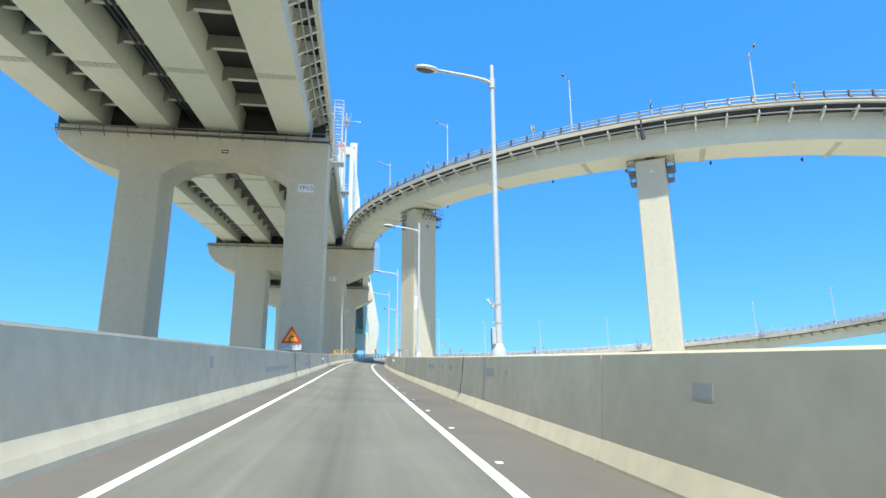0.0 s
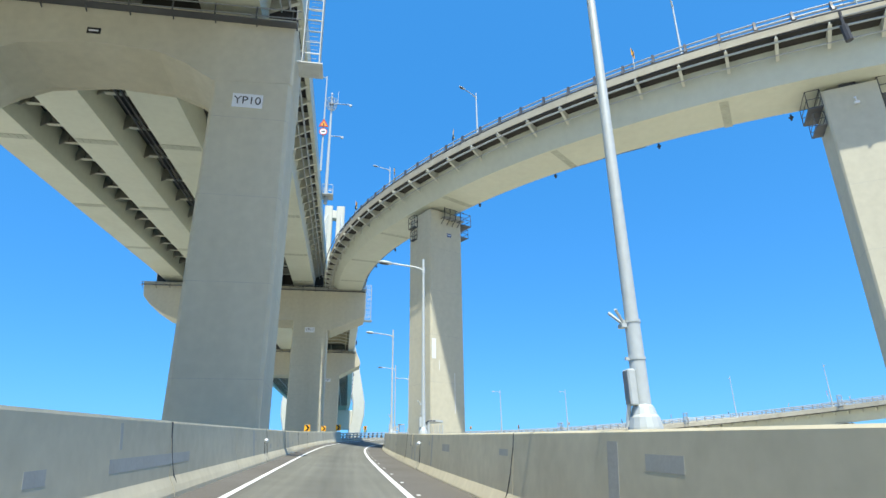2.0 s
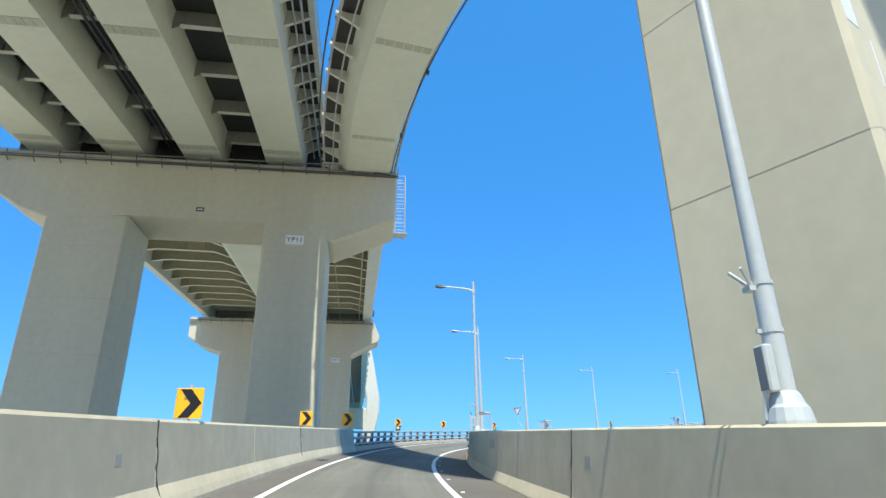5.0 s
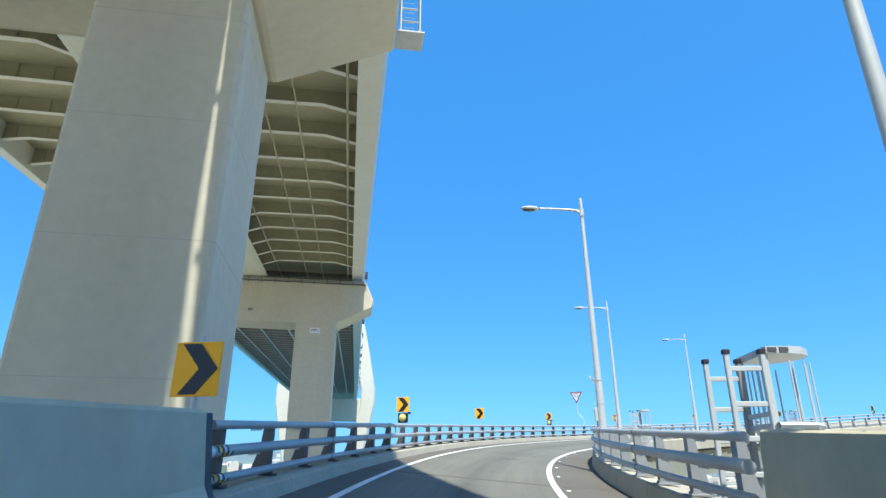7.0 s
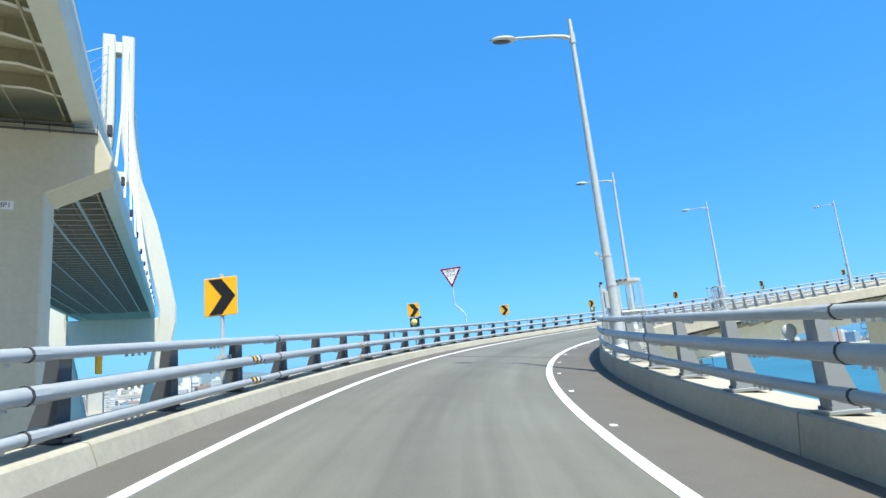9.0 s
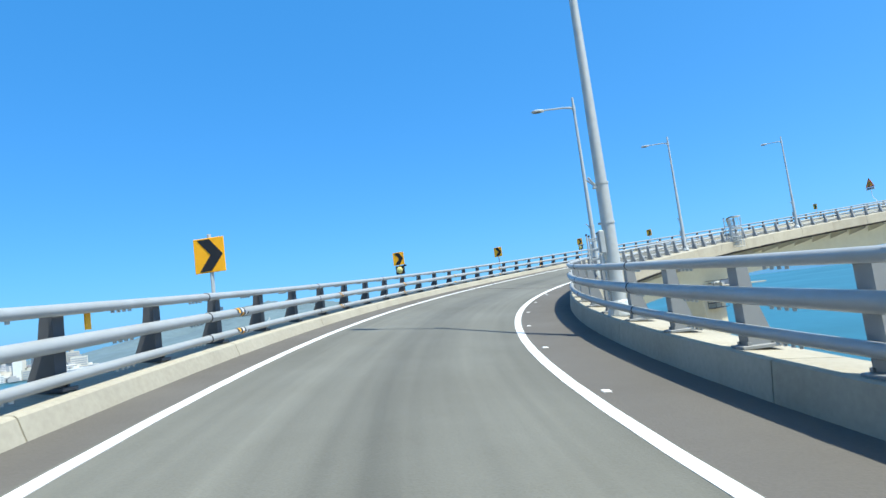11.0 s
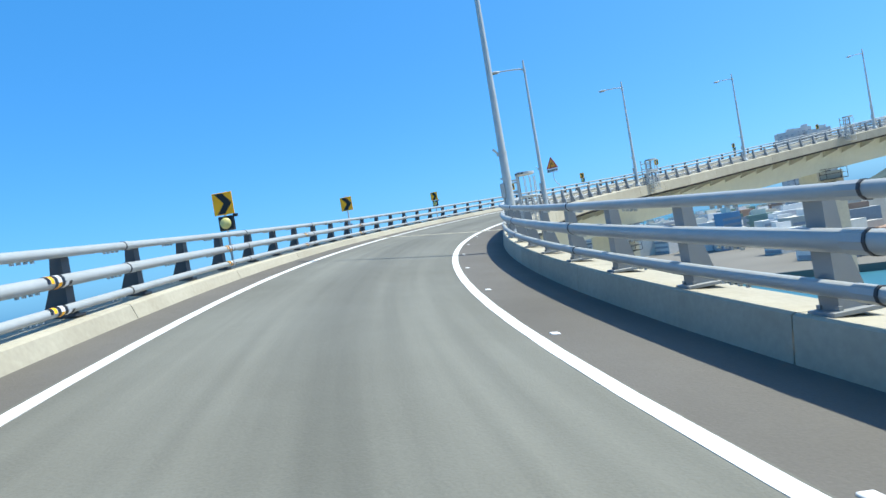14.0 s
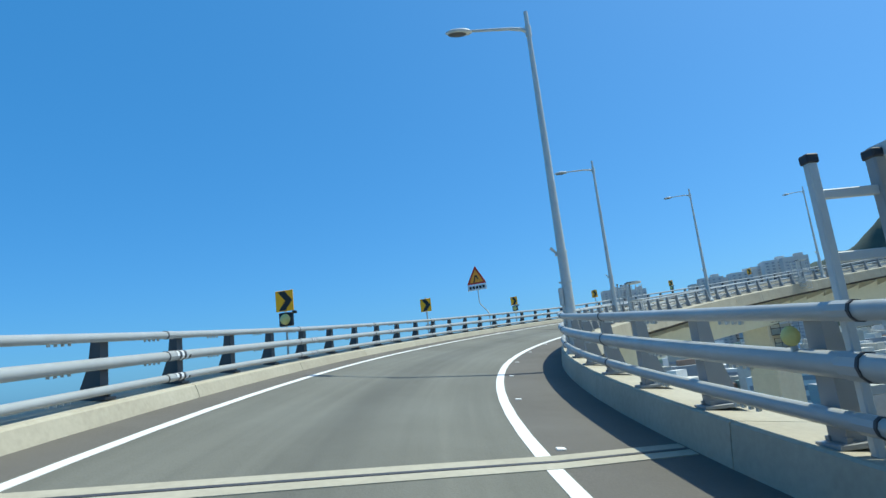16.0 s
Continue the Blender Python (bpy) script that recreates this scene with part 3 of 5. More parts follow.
sweep(bm, lambda s: [(-2.15, -0.64), (2.2 + 0.5 * min(1.0, max(0.0, (s - 408) / 45)), -0.64), (1.5 + 0.7 * min(1.0, max(0.0, (s - 408) / 45)), -depth(s)), (-1.85 + 0.5 * min(1.0, max(0.0, (s - 408) / 45)), -depth(s))], 60, END, 2.0)
girder = part("box_girder", bm, STEEL, deck, "pale painted steel box girder under the ramp")
for s in np.arange(61.7, END - 4, 12.0):
    bm = bmesh.new()
    if s < 400:
        sweep(bm, lambda s: [(-1.75, 0.01 - depth(s)), (1.4, 0.01 - depth(s)), (1.4, -0.02 - depth(s)), (-1.75, -0.02 - depth(s))], float(s), float(s) + 0.55, 0.6)
        part("splice_plate", bm, SPLICE, deck, "bolted splice plate")
        continue
    for k in range(6):
        bm = bmesh.new()
        u0 = -1.2 + 0.55 * k
        sweep(bm, lambda s: [(u0, 0.01 - depth(s)), (u0 + 0.5, 0.01 - depth(s)), (u0 + 0.5, -0.02 - depth(s)), (u0, -0.02 - depth(s))], float(s), float(s) + 0.55, 0.6)
        part("splice_plate", bm, SPLICE, deck, "bolted splice plate")


def bracket(side):
    bm = bmesh.new()
    edge = -3.5 if side < 0 else 4.1
    inner = side * 2.1
    prism(bm, [(edge, -0.62), (inner, -0.62), (inner, -1.5), (edge, -0.8)], (-0.03, 0.03), lambda u, v, w: Vector((u, w, v)))
    n = Vector((edge - inner, 0, 0.7))
    mid = Vector(((edge + inner) / 2, 0, -1.16))
    box(bm, mid, (n.length, 0.2, 0.035), Matrix.Rotation(-math.atan2(n.z, n.x), 3, "Y"))
    return part("bracket", bm, FLANGE, deck)


for side in (-1, 1):
    first = None
    for s in np.arange(112, END - 2 if side < 0 else 412, 2.7):
        m = frame_at(float(s), 0, 0, False)
        if first is None:
            first = bracket(side)
            first.matrix_basis = m
        else:
            again(first, m, deck)
for lat, up, r in ((-3.3, -0.95, 0.07), (-2.55, -1.35, 0.05)):
    bm = bmesh.new()
    sweep(bm, [(lat + r * math.cos(a), up + r * math.sin(a)) for a in np.arange(0, 6.28, 1.05)], 380, END, 2.0)
    part("utility_pipe", bm, RAIL, deck)
for s in np.arange(412, END - 4, 9.0):
    bm = bmesh.new()
    tube(bm, [at(float(s), 2.35, 0.15 - depth(float(s))), at(float(s), 2.42, -0.26 - depth(float(s)))], 0.07, 8)
    box(bm, at(float(s), 2.4, -0.05 - depth(float(s))), (0.22, 0.22, 0.1))
    part("drain_spout", bm, DRAIN, deck, "dark drain spout under the girder edge")
bm = bmesh.new()
sweep(bm, lambda s: [(2.45 + 0.05 * math.cos(a), 0.25 - depth(s) + 0.05 * math.sin(a)) for a in np.arange(0, 6.28, 1.05)], 440, END, 2.0)
part("utility_pipe", bm, POST, deck)
bm = bmesh.new()
sweep(bm, [(-3.7 + 0.055 * math.cos(a), -0.12 + 0.055 * math.sin(a)) for a in np.arange(0, 6.28, 1.05)], 380, END, 2.0)
part("conduit", bm, POST, deck, "dark cable conduit along the outer face")


# ---------------------------------------------------------------- ramp: concrete barriers, kerbs, rails
def left_height(s):
    return float(np.interp(s, (0, 10, 40, 62, 109), (1.47, 1.45, 1.37, 1.33, 1.2)))


def left_barrier(s):
    h = left_height(s)
    return [(-2.83, 0), (-2.84, 0.08), (-2.89, 0.2), (-2.97, 0.36), (-3.06, h - 0.04), (-3.09, h), (-3.36, h), (-3.39, h - 0.03), (-3.5, 0.1), (-3.55, -0.6), (-2.83, -0.6)]


RIGHT_BARRIER = [(3.4, 0), (3.41, 0.08), (3.52, 0.34), (3.6, 1.47), (3.63, 1.5), (3.93, 1.5), (3.96, 1.47), (4.05, 0.1), (4.1, -0.6), (3.4, -0.6)]


def left_kerb(s):
    k, w = outer_kerb(s), 0.1 * opened(s)
    return [(k, 0), (k - 0.07, 0.19), (k - 0.1, 0.21), (k - 0.67 + w, 0.23), (k - 0.75 + w, 0.2), (k - 0.8 + w, -0.5), (k - 0.61 + w, -0.5), (k - 0.61 + w, -0.3), (k, -0.3)]


def right_kerb(s):
    k = 3.36 - drawn_in(s)
    return [(k, 0), (k + 0.05, 0.44), (k + 0.08, 0.46), (k + 0.8, 0.46), (k + 0.86, 0.43), (k + 0.9, -0.42), (k + 0.7, -0.42), (k + 0.7, -0.3), (k, -0.3)]



def run(name, label, profile, cuts, gap, mat, piece, category):
    """A long concrete edge, cast in lengths that meet at the cuts."""
    top = tagged(new(name), label, category, kind="structure")
    for s, e in zip(cuts, cuts[1:]):
        bm = bmesh.new()
        sweep(bm, profile, s + gap / 2, e - gap / 2, 1.5)
        part(piece, bm, mat, top)
    return top


def even_cuts(s0, s1, length):
    return [float(s) for s in np.arange(s0, s1 - 0.5, length)] + [s1]


LEFT_JOINTS = even_cuts(-80, 12.0, 8.0)[:-1] + [8.0, 16.6, 25.0, 32.6, 41.6, 49.2, 57.1, 65.6, 70.2, 74.7, 82.4, 89.0, 95.8, 102.0, 108.55]
RIGHT_JOINTS = even_cuts(-80, 0.0, 8.0)[:-1] + [0.3, 8.05, 19.1, 29.2, 40.9, 57.45, 61.1, 68.0, 76.0, 84.0, 92.0, 100.5, 109.0]
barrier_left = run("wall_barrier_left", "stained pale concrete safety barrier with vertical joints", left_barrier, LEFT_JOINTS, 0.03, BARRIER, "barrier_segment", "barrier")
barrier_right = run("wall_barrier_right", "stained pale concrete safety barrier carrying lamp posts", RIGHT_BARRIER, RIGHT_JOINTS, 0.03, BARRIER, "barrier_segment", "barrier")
run("trim_kerb_left", "low pale concrete kerb along the outer edge", left_kerb, even_cuts(108.55, END, 5.0), 0.02, CURB, "kerb_stone", "kerb")
run("trim_kerb_right", "tall pale concrete kerb along the inner edge", right_kerb, even_cuts(109.0, END, 5.0), 0.02, CURB, "kerb_stone", "kerb")

bm = bmesh.new()
box(bm, (0, 0, 0), (0.03, 0.52, 0.56), bevel=0.005)
cover = part("cover_plate", bm, CURB, barrier_right, "pale cover plate bolted over a joint")
cover.matrix_basis = frame_at(58.88, 3.565, 1.22) @ Matrix.Rotation(radians(4), 4, "Y")
for k in range(4):
    bm = bmesh.new()
    box(bm, (-0.018, 0, 0.2 - 0.13 * k), (0.012, 0.05, 0.025), bevel=0.003)
    part("bolt", bm, POST, cover)


def left_core(s):
    h = left_height(s)
    return [(-2.88, 0), (-3.005, 0.36), (-3.1, h - 0.035), (-3.34, h - 0.035), (-3.48, 0.1), (-3.52, -0.58), (-2.88, -0.58)]


for profile, parent in ((left_core, barrier_left), ([(3.44, 0), (3.555, 0.34), (3.635, 1.465), (3.925, 1.465), (4.01, 0.1), (4.06, -0.58), (3.44, -0.58)], barrier_right)):
    bm = bmesh.new()
    sweep(bm, profile, -80, 108.8, 2.0)
    part("joint_filler", bm, DRAIN, parent, "dark filler seen in the joints")


def left_face(s, up):
    return -2.97 - (up - 0.36) / (left_height(s) - 0.4) * 0.09


def right_face(s, up):
    return 3.52 + (up - 0.34) / 1.13 * 0.08


def patch(side, s, low, wide, high, name, label, mat=PATCH):
    """Mortar laid thinly on a barrier's face, from s and low."""
    face, parent, d = (left_face, barrier_left, 0.003) if side < 0 else (right_face, barrier_right, -0.003)
    bm = bmesh.new()
    sweep(bm, lambda q: [(face(q, low) + d, low), (face(q, low + high) + d, low + high), (face(q, low + high) - 8 * d, low + high), (face(q, low) - 8 * d, low)], s, s + wide, 0.6)
    part(name, bm, mat, parent, label)


for s, low, wide, high in ((14.0, 0.9, 0.3, 0.25), (22.1, 0.62, 7.1, 0.17), (36.0, 0.575, 0.5, 0.17), (38.4, 0.585, 4.7, 0.19), (58.3, 0.53, 0.5, 0.17), (61.7, 0.5, 0.3, 0.16), (70.1, 0.49, 0.4, 0.14), (81.0, 0.7, 0.2, 0.14), (96.0, 0.85, 0.24, 0.15)):
    patch(-1, s, low, wide, high, "repair_patch", "dark grey mortar repair patch")
for s, low, wide, high in ((5.4, 1.02, 0.35, 0.16), (13.3, 1.015, 0.3, 0.16), (14.7, 0.99, 0.9, 0.2), (21.2, 1.01, 0.8, 0.19), (23.6, 1.01, 0.5, 0.19), (26.3, 0.97, 2.1, 0.21), (34.7, 1.05, 0.8, 0.18), (41.3, 1.035, 0.7, 0.135), (48.2, 0.95, 1.4, 0.22), (52.6, 1.08, 0.27, 0.13), (68.0, 0.75, 0.5, 0.2), (74.5, 1.05, 0.4, 0.18), (83.0, 0.85, 0.3, 0.2), (92.5, 0.95, 1.2, 0.28), (101.0, 0.9, 1.3, 0.42)):
    patch(1, s, low, wide, high, "repair_patch", "dark grey mortar repair patch")
for side, s, low, wide, high in ((-1, 25.4, 1.08, 0.1, 0.22), (-1, 38.75, 0.9, 0.12, 0.38), (-1, 52.9, 0.36, 0.4, 0.9), (-1, 53.6, 0.88, 0.1, 0.36), (-1, 67.2, 0.36, 0.36, 0.88), (1, 15.65, 0.36, 0.3, 1.06), (1, 36.2, 0.36, 0.3, 1.0), (1, 51.85, 0.36, 0.3, 1.1), (1, 57.25, 0.36, 0.18, 1.1), (1, 57.0, 0.36, 0.22, 0.6), (1, 58.3, 0.36, 0.28, 0.58), (1, 88.5, 0.36, 0.24, 1.08)):
    patch(side, s, low, wide, high, "stain_stripe", "dark vertical mortar stripe")


def joint_seal(side, s, wander):
    """Black mastic that has sunk unevenly into a joint, from the toe to the top."""
    line = random.Random(int(s * 10))
    ups = [0.02] + [0.08 + 0.13 * k for k in range(9)] + [1.24]
    top = left_height(s) if side < 0 else 1.5
    spine = []
    for k, u in enumerate(ups):
        u = u / 1.24 * (top - 0.02)
        knee = (-2.835, -2.97, 0.36) if side < 0 else (3.405, 3.52, 0.34)
        lat = (left_face if side < 0 else right_face)(s, u) if u > knee[2] else knee[0] + (knee[1] - knee[0]) * (u / knee[2])
        spine.append(at(s + wander * (1 - u / top) ** 2 + line.uniform(-0.025, 0.025), lat, u))
    bm = bmesh.new()
    tube(bm, spine, [line.uniform(0.009, 0.022) for _ in spine], 6)
    part("joint_seal", bm, DRAIN, barrier_left if side < 0 else barrier_right, "black mastic in a joint")


for side, s, wander in ((-1, 32.6, 0.2), (-1, 41.6, 0.5), (-1, 57.1, 0.15), (-1, 65.6, 0.2), (-1, 74.7, 0.1), (-1, 82.4, 0.15), (-1, 95.8, 0.0), (1, 19.1, 0.4), (1, 40.9, 0.6), (1, 61.1, 0.5), (1, 84.0, 0.1)):
    joint_seal(side, s, wander)


def guide_light(s, side, up):
    """A small cream lamp shell on the barrier, with its black cable hanging down to the shoulder."""
    lat = left_face(s, up) if side < 0 else right_face(s, up)
    top = thing("guide_light", "small cream lamp shell with dangling black cable on barrier", "light", "barrier lights", m=frame_at(s, lat, up))
    bm = bmesh.new()
    lathe(bm, [(0.02, -0.14), (0.03, -0.04), (0.075, 0.03), (0.085, 0.1), (0.06, 0.15), (0.01, 0.165)], 12)
    bmesh.ops.transform(bm, matrix=Matrix.Translation((-side * 0.07, 0.03, 0)) @ Matrix.Rotation(radians(-84), 4, "X"), verts=bm.verts)
    part("shell", bm, SIGN_WHITE, top, smooth=True)
    bm = bmesh.new()
    box(bm, (-side * 0.02, -0.08, 0), (0.05, 0.04, 0.07), bevel=0.006)
    part("bracket", bm, GALVANISED, top)
    bm = bmesh.new()
    tube(bm, [(-side * 0.03, -0.1, -0.02), (-side * 0.05, -0.12, -0.25), (-side * 0.06, -0.06, -up + 0.3), (-side * 0.2, 0.03, -up + 0.02)], 0.011, 6)
    part("cable", bm, BLACK, top, "thin black cable")


guide_light(56.3, -1, 0.87)
guide_light(55.4, 1, 1.1)


def rail_post(height, out, mat):
    """A tapered plate post with front flange, foot plate and bolts; out is the side that leans away from the road."""
    bm = bmesh.new()
    prism(bm, [(0, 0), (out * 0.33, 0), (out * 0.17, height * 0.55), (out * 0.13, height), (0, height)], (-0.07, 0.07), lambda u, v, w: Vector((u, w, v)))
    box(bm, (out * 0.01, 0, height / 2), (0.025, 0.19, height))
    box(bm, (out * 0.14, 0, 0.02), (0.46, 0.26, 0.04), bevel=0.006)
    for sx in (0.0, 0.28):
        for sy in (-0.09, 0.09):
            box(bm, (out * sx, sy, 0.055), (0.04, 0.04, 0.04))
    return part("post", bm, mat)


def railing(name, label, lat, out, base, tubes, mat, s0, s1):
    top = tagged(new(name), label, "railing", kind="structure")
    first = rail_post(tubes[0][0] - base, out, mat)
    first.parent = top
    s, started = s0 + 0.6, False
    while s < s1:
        m = frame_at(s, lat(s) + out * 0.09, base)
        if not started:
            first.matrix_basis, started = m, True
        else:
            again(first, m, top)
        s += 2.0
    for (up, r), title in zip(tubes, ("top_rail", "middle_rail", "bottom_rail")):
        bm = bmesh.new()
        sweep(bm, lambda s: [(lat(s) + r * math.cos(2 * math.pi * k / 10), up + r * math.sin(2 * math.pi * k / 10)) for k in range(10)], s0, s1, 1.2)
        part(title, bm, RAIL, top, smooth=True)
        bm = bmesh.new()
        for k in range(1, int((s1 - s0) / 6)):
            sweep(bm, lambda s: [(lat(s) + (r + 0.006) * math.cos(2 * math.pi * j / 10), up + (r + 0.006) * math.sin(2 * math.pi * j / 10)) for j in range(10)], s0 + 6 * k, s0 + 6 * k + 0.2, 0.4)
        tagged(part("sleeve", bm, RAIL, top, "pipe sleeves joining the rail lengths"), kind="stuff")
        bm = bmesh.new()
        for k in range(1, int((s1 - s0) / 6)):
            sweep(bm, lambda s: [(lat(s) + (r + 0.009) * math.cos(2 * math.pi * j / 10), up + (r + 0.009) * math.sin(2 * math.pi * j / 10)) for j in range(10)], s0 + 6 * k - 0.022, s0 + 6 * k + 0.004, 0.04)
        tagged(part("joint_ring", bm, DRAIN, top, "dark rings at the pipe joints"), kind="stuff")
        bm = bmesh.new()
        s = s0 + 1.6
        while s < min(s1, 330):
            for j in range(4):
                quick_box(bm, at(s - 0.18 + 0.12 * j, lat(s), up - r - 0.008), (0.032, 0.032, 0.034))
            s += 2.0
        tagged(part("bolt", bm, GALVANISED, top, "rows of bolt heads under the pipe"), kind="stuff")
    return top


# outer posts take the shade-darkened colour, inner posts the paler copy
rail_left = railing("trim_rail_left", "pale blue-grey three-pipe steel railing, shade painted into its posts", outer_rail, -1, 0.22, ((1.025, 0.06), (0.695, 0.076), (0.36, 0.056)), POST, 108.9, END)
for up, r in ((0.695, 0.076), (0.36, 0.056)):
    bm = bmesh.new()
    tube(bm, [at(108.62, outer_rail(108) + 0.02, up), at(108.72, outer_rail(108), up), at(108.91, outer_rail(108), up)], [r * 0.35, r * 0.8, r * 1.12], 12)
    part("rail_end", bm, SIGN_WHITE, rail_left, "pale tapered end of a rail pipe", smooth=True)
railing("trim_rail_right", "pale blue-grey three-pipe steel railing on light posts", inner_rail, 1, 0.46, ((1.405, 0.067), (1.05, 0.094), (0.685, 0.066)), POST_LIGHT, 109.2, END)


# ---------------------------------------------------------------- street lamps
def street_lamp(height, base, label, slim=1.0):
    """height: the pole's own length; base: how high its foot stands over the road; slim: how thick the pole is."""
    top = thing("street_lamp", label, "street lamp", "lamps along the ramp")
    low, mid = (2.27 - base, 3.05 - base) if slim == 1 else (2.37 - base, 2.85 - base)
    bm = bmesh.new()
    lathe(bm, [(0.24 * slim + 0.02, 0), (0.24 * slim + 0.02, 0.03), (0.235 * slim + 0.02, 0.05), (0.21 * slim + 0.02, 0.15), (0.185 * slim + 0.015, 0.18), (0.155 * slim + 0.01, 0.27), (0.14 * slim, 0.3)], 16)
    part("base", bm, GALVANISED, top)
    bm = bmesh.new()
    tube(bm, [(0, 0, 0.2), (0, 0, low), (0, 0, mid)], [0.135 * slim, 0.128 * slim, 0.122 * slim], 16)
    tube(bm, [(0, 0, mid), (0, 0, height)], [0.112 * slim, 0.056], 16)
    part("pole", bm, GALVANISED, top, smooth=True)
    for z, r in ((low, 0.14 * slim), (mid, 0.134 * slim)):
        bm = bmesh.new()
        tube(bm, [(0, 0, z - 0.02), (0, 0, z + 0.02)], r, 16)
        box(bm, (-r - 0.02, 0, z), (0.05, 0.03, 0.04))
        part("collar", bm, GALVANISED, top)
    bm = bmesh.new()
    tube(bm, [(0, 0, height - 0.62), (-0.18, 0, height - 0.5), (-0.5, 0, height - 0.42), (-1.55, 0, height - 0.28)], [0.06, 0.055, 0.045, 0.036], 10)
    tube(bm, [(0, 0, height - 0.74), (0, 0, height - 0.44)], 0.085, 12)
    part("arm", bm, GALVANISED, top, smooth=True)
    bm = bmesh.new()
    lathe(bm, [(0.02, -0.075), (0.13, -0.06), (0.155, -0.01), (0.12, 0.05), (0.05, 0.085), (0.01, 0.09)], 16)
    bmesh.ops.transform(bm, matrix=Matrix.Translation((-1.9, 0, height - 0.25)) @ Matrix.Rotation(radians(6), 4, "Y") @ Matrix.Diagonal((2.5, 1.1, 1, 1)), verts=bm.verts)
    part("lamp_head", bm, GALVANISED, top, smooth=True)
    bm = bmesh.new()
    lathe(bm, [(0.02, -0.1), (0.1, -0.085), (0.115, -0.06)], 16)
    bmesh.ops.transform(bm, matrix=Matrix.Translation((-1.95, 0, height - 0.25)) @ Matrix.Rotation(radians(6), 4, "Y") @ Matrix.Diagonal((2.3, 1.05, 1, 1)), verts=bm.verts)
    part("lens", bm, POST, top, "dark glass lens", smooth=True)
    bm = bmesh.new()
    box(bm, (-0.035 - 0.135 * slim, -0.02, low - 0.36), (0.1, 0.16, 0.44), bevel=0.015)
    case = part("control_box", bm, GALVANISED, top)
    bm = bmesh.new()
    box(bm, (-0.087 - 0.135 * slim, -0.02, low - 0.36), (0.012, 0.13, 0.4), bevel=0.004)
    part("cover", bm, POST_LIGHT, case)
    bm = bmesh.new()
    for a, out in ((-0.1, 0.2), (0.08, 0.22)):
        tube(bm, [(-0.1, 0, mid - 0.06), (-0.1 - out * 0.8, a, mid + 0.13)], 0.02, 6)
    box(bm, (-0.14, 0, mid - 0.06), (0.07, 0.12, 0.05))
    part("flag_holder", bm, GALVANISED, top)
    bm = bmesh.new()
    tube(bm, [(-0.16, 0.02, low - 0.56), (-0.17, 0.02, 0.3), (-0.2, 0.05, 0.05)], 0.028, 6)
    part("conduit", bm, GALVANISED, top)
    return top


LAMPS_STRAIGHT = (15.2, 35.9, 56.6, 78.3, 106.2)
LAMPS_BEND = [122.5, 143.8, 165.1, 185.9, 207.9, 229.2, 249.9, 270.2] + [270.2 + 20.75 * k for k in range(1, 11)]
lamp_a = street_lamp(9.87 - 1.5, 1.5, "grey steel street lamp standing on the concrete barrier", 0.78)
for i, s in enumerate(LAMPS_STRAIGHT):
    m = frame_at(s, 3.84 if s < 100 else 4.03, 1.5)
    if i == 0:
        lamp_a.matrix_basis = m
    else:
        copy_thing(lamp_a, m)
lamp_b = street_lamp(9.87 - 0.46, 0.46, "grey steel street lamp standing on the kerb behind the railing")
for i, s in enumerate(LAMPS_BEND):
    m = frame_at(s, (3.68 if s < 160 else 3.72) - drawn_in(s), 0.46) @ Matrix.Rotation(radians(-0.7 if s < 160 else 0.0), 4, "Y")
    if i == 0:
        lamp_b.matrix_basis = m
    else:
        copy_thing(lamp_b, m)


# ---------------------------------------------------------------- bend markers
def bend_marker(lit, low):
    label = "yellow and black arrow board above a round amber lamp" if lit else "yellow and black arrow board on a thin steel post"
    top = thing("bend_marker", label, "road sign", "bend markers along the outer rail")
    bm = bmesh.new()
    tube(bm, [(0, 0.03, low), (0, 0.03, 1.9)], 0.03, 8)
    part("post", bm, GALVANISED, top)
    mid = 1.76 if lit else 1.57
    bm = bmesh.new()
    box(bm, (0, 0, mid), (0.5, 0.02, 0.54), bevel=0.006)
    part("board", bm, YELLOW, top)
    bm = bmesh.new()
    prism(bm, [(-0.17, mid - 0.25), (0.02, mid - 0.25), (0.225, mid), (0.02, mid + 0.25), (-0.18, mid + 0.25), (0.025, mid)], (-0.016, -0.011), lambda u, v, w: Vector((u, w, v)))
    part("arrow", bm, SIGN_BLACK, top, "black arrow pointing to the right")
    bm = bmesh.new()
    box(bm, (0, 0.04, low + 0.5), (0.2, 0.1, 0.05))
    part("clamp", bm, GALVANISED, top)
    if lit:
        bm = bmesh.new()
        box(bm, (0, 0.05, 1.28), (0.37, 0.13, 0.35), bevel=0.02)
        part("housing", bm, SIGN_BLACK, top)
        bm = bmesh.new()
        lathe(bm, [(0.125, 0), (0.12, 0.03), (0.08, 0.06), (0.02, 0.072)], 18)
        bmesh.ops.transform(bm, matrix=Matrix.Translation((0, -0.012, 1.28)) @ Matrix.Scale(1.12, 4) @ Matrix.Rotation(radians(90), 4, "X"), verts=bm.verts)
        part("lamp_lens", bm, LENS, top, "pale amber round lens", smooth=True)
        bm = bmesh.new()
        box(bm, (0.24, 0.05, 1.45), (0.1, 0.1, 0.07), bevel=0.01)
        part("sensor", bm, SIGN_BLACK, top)
    return top


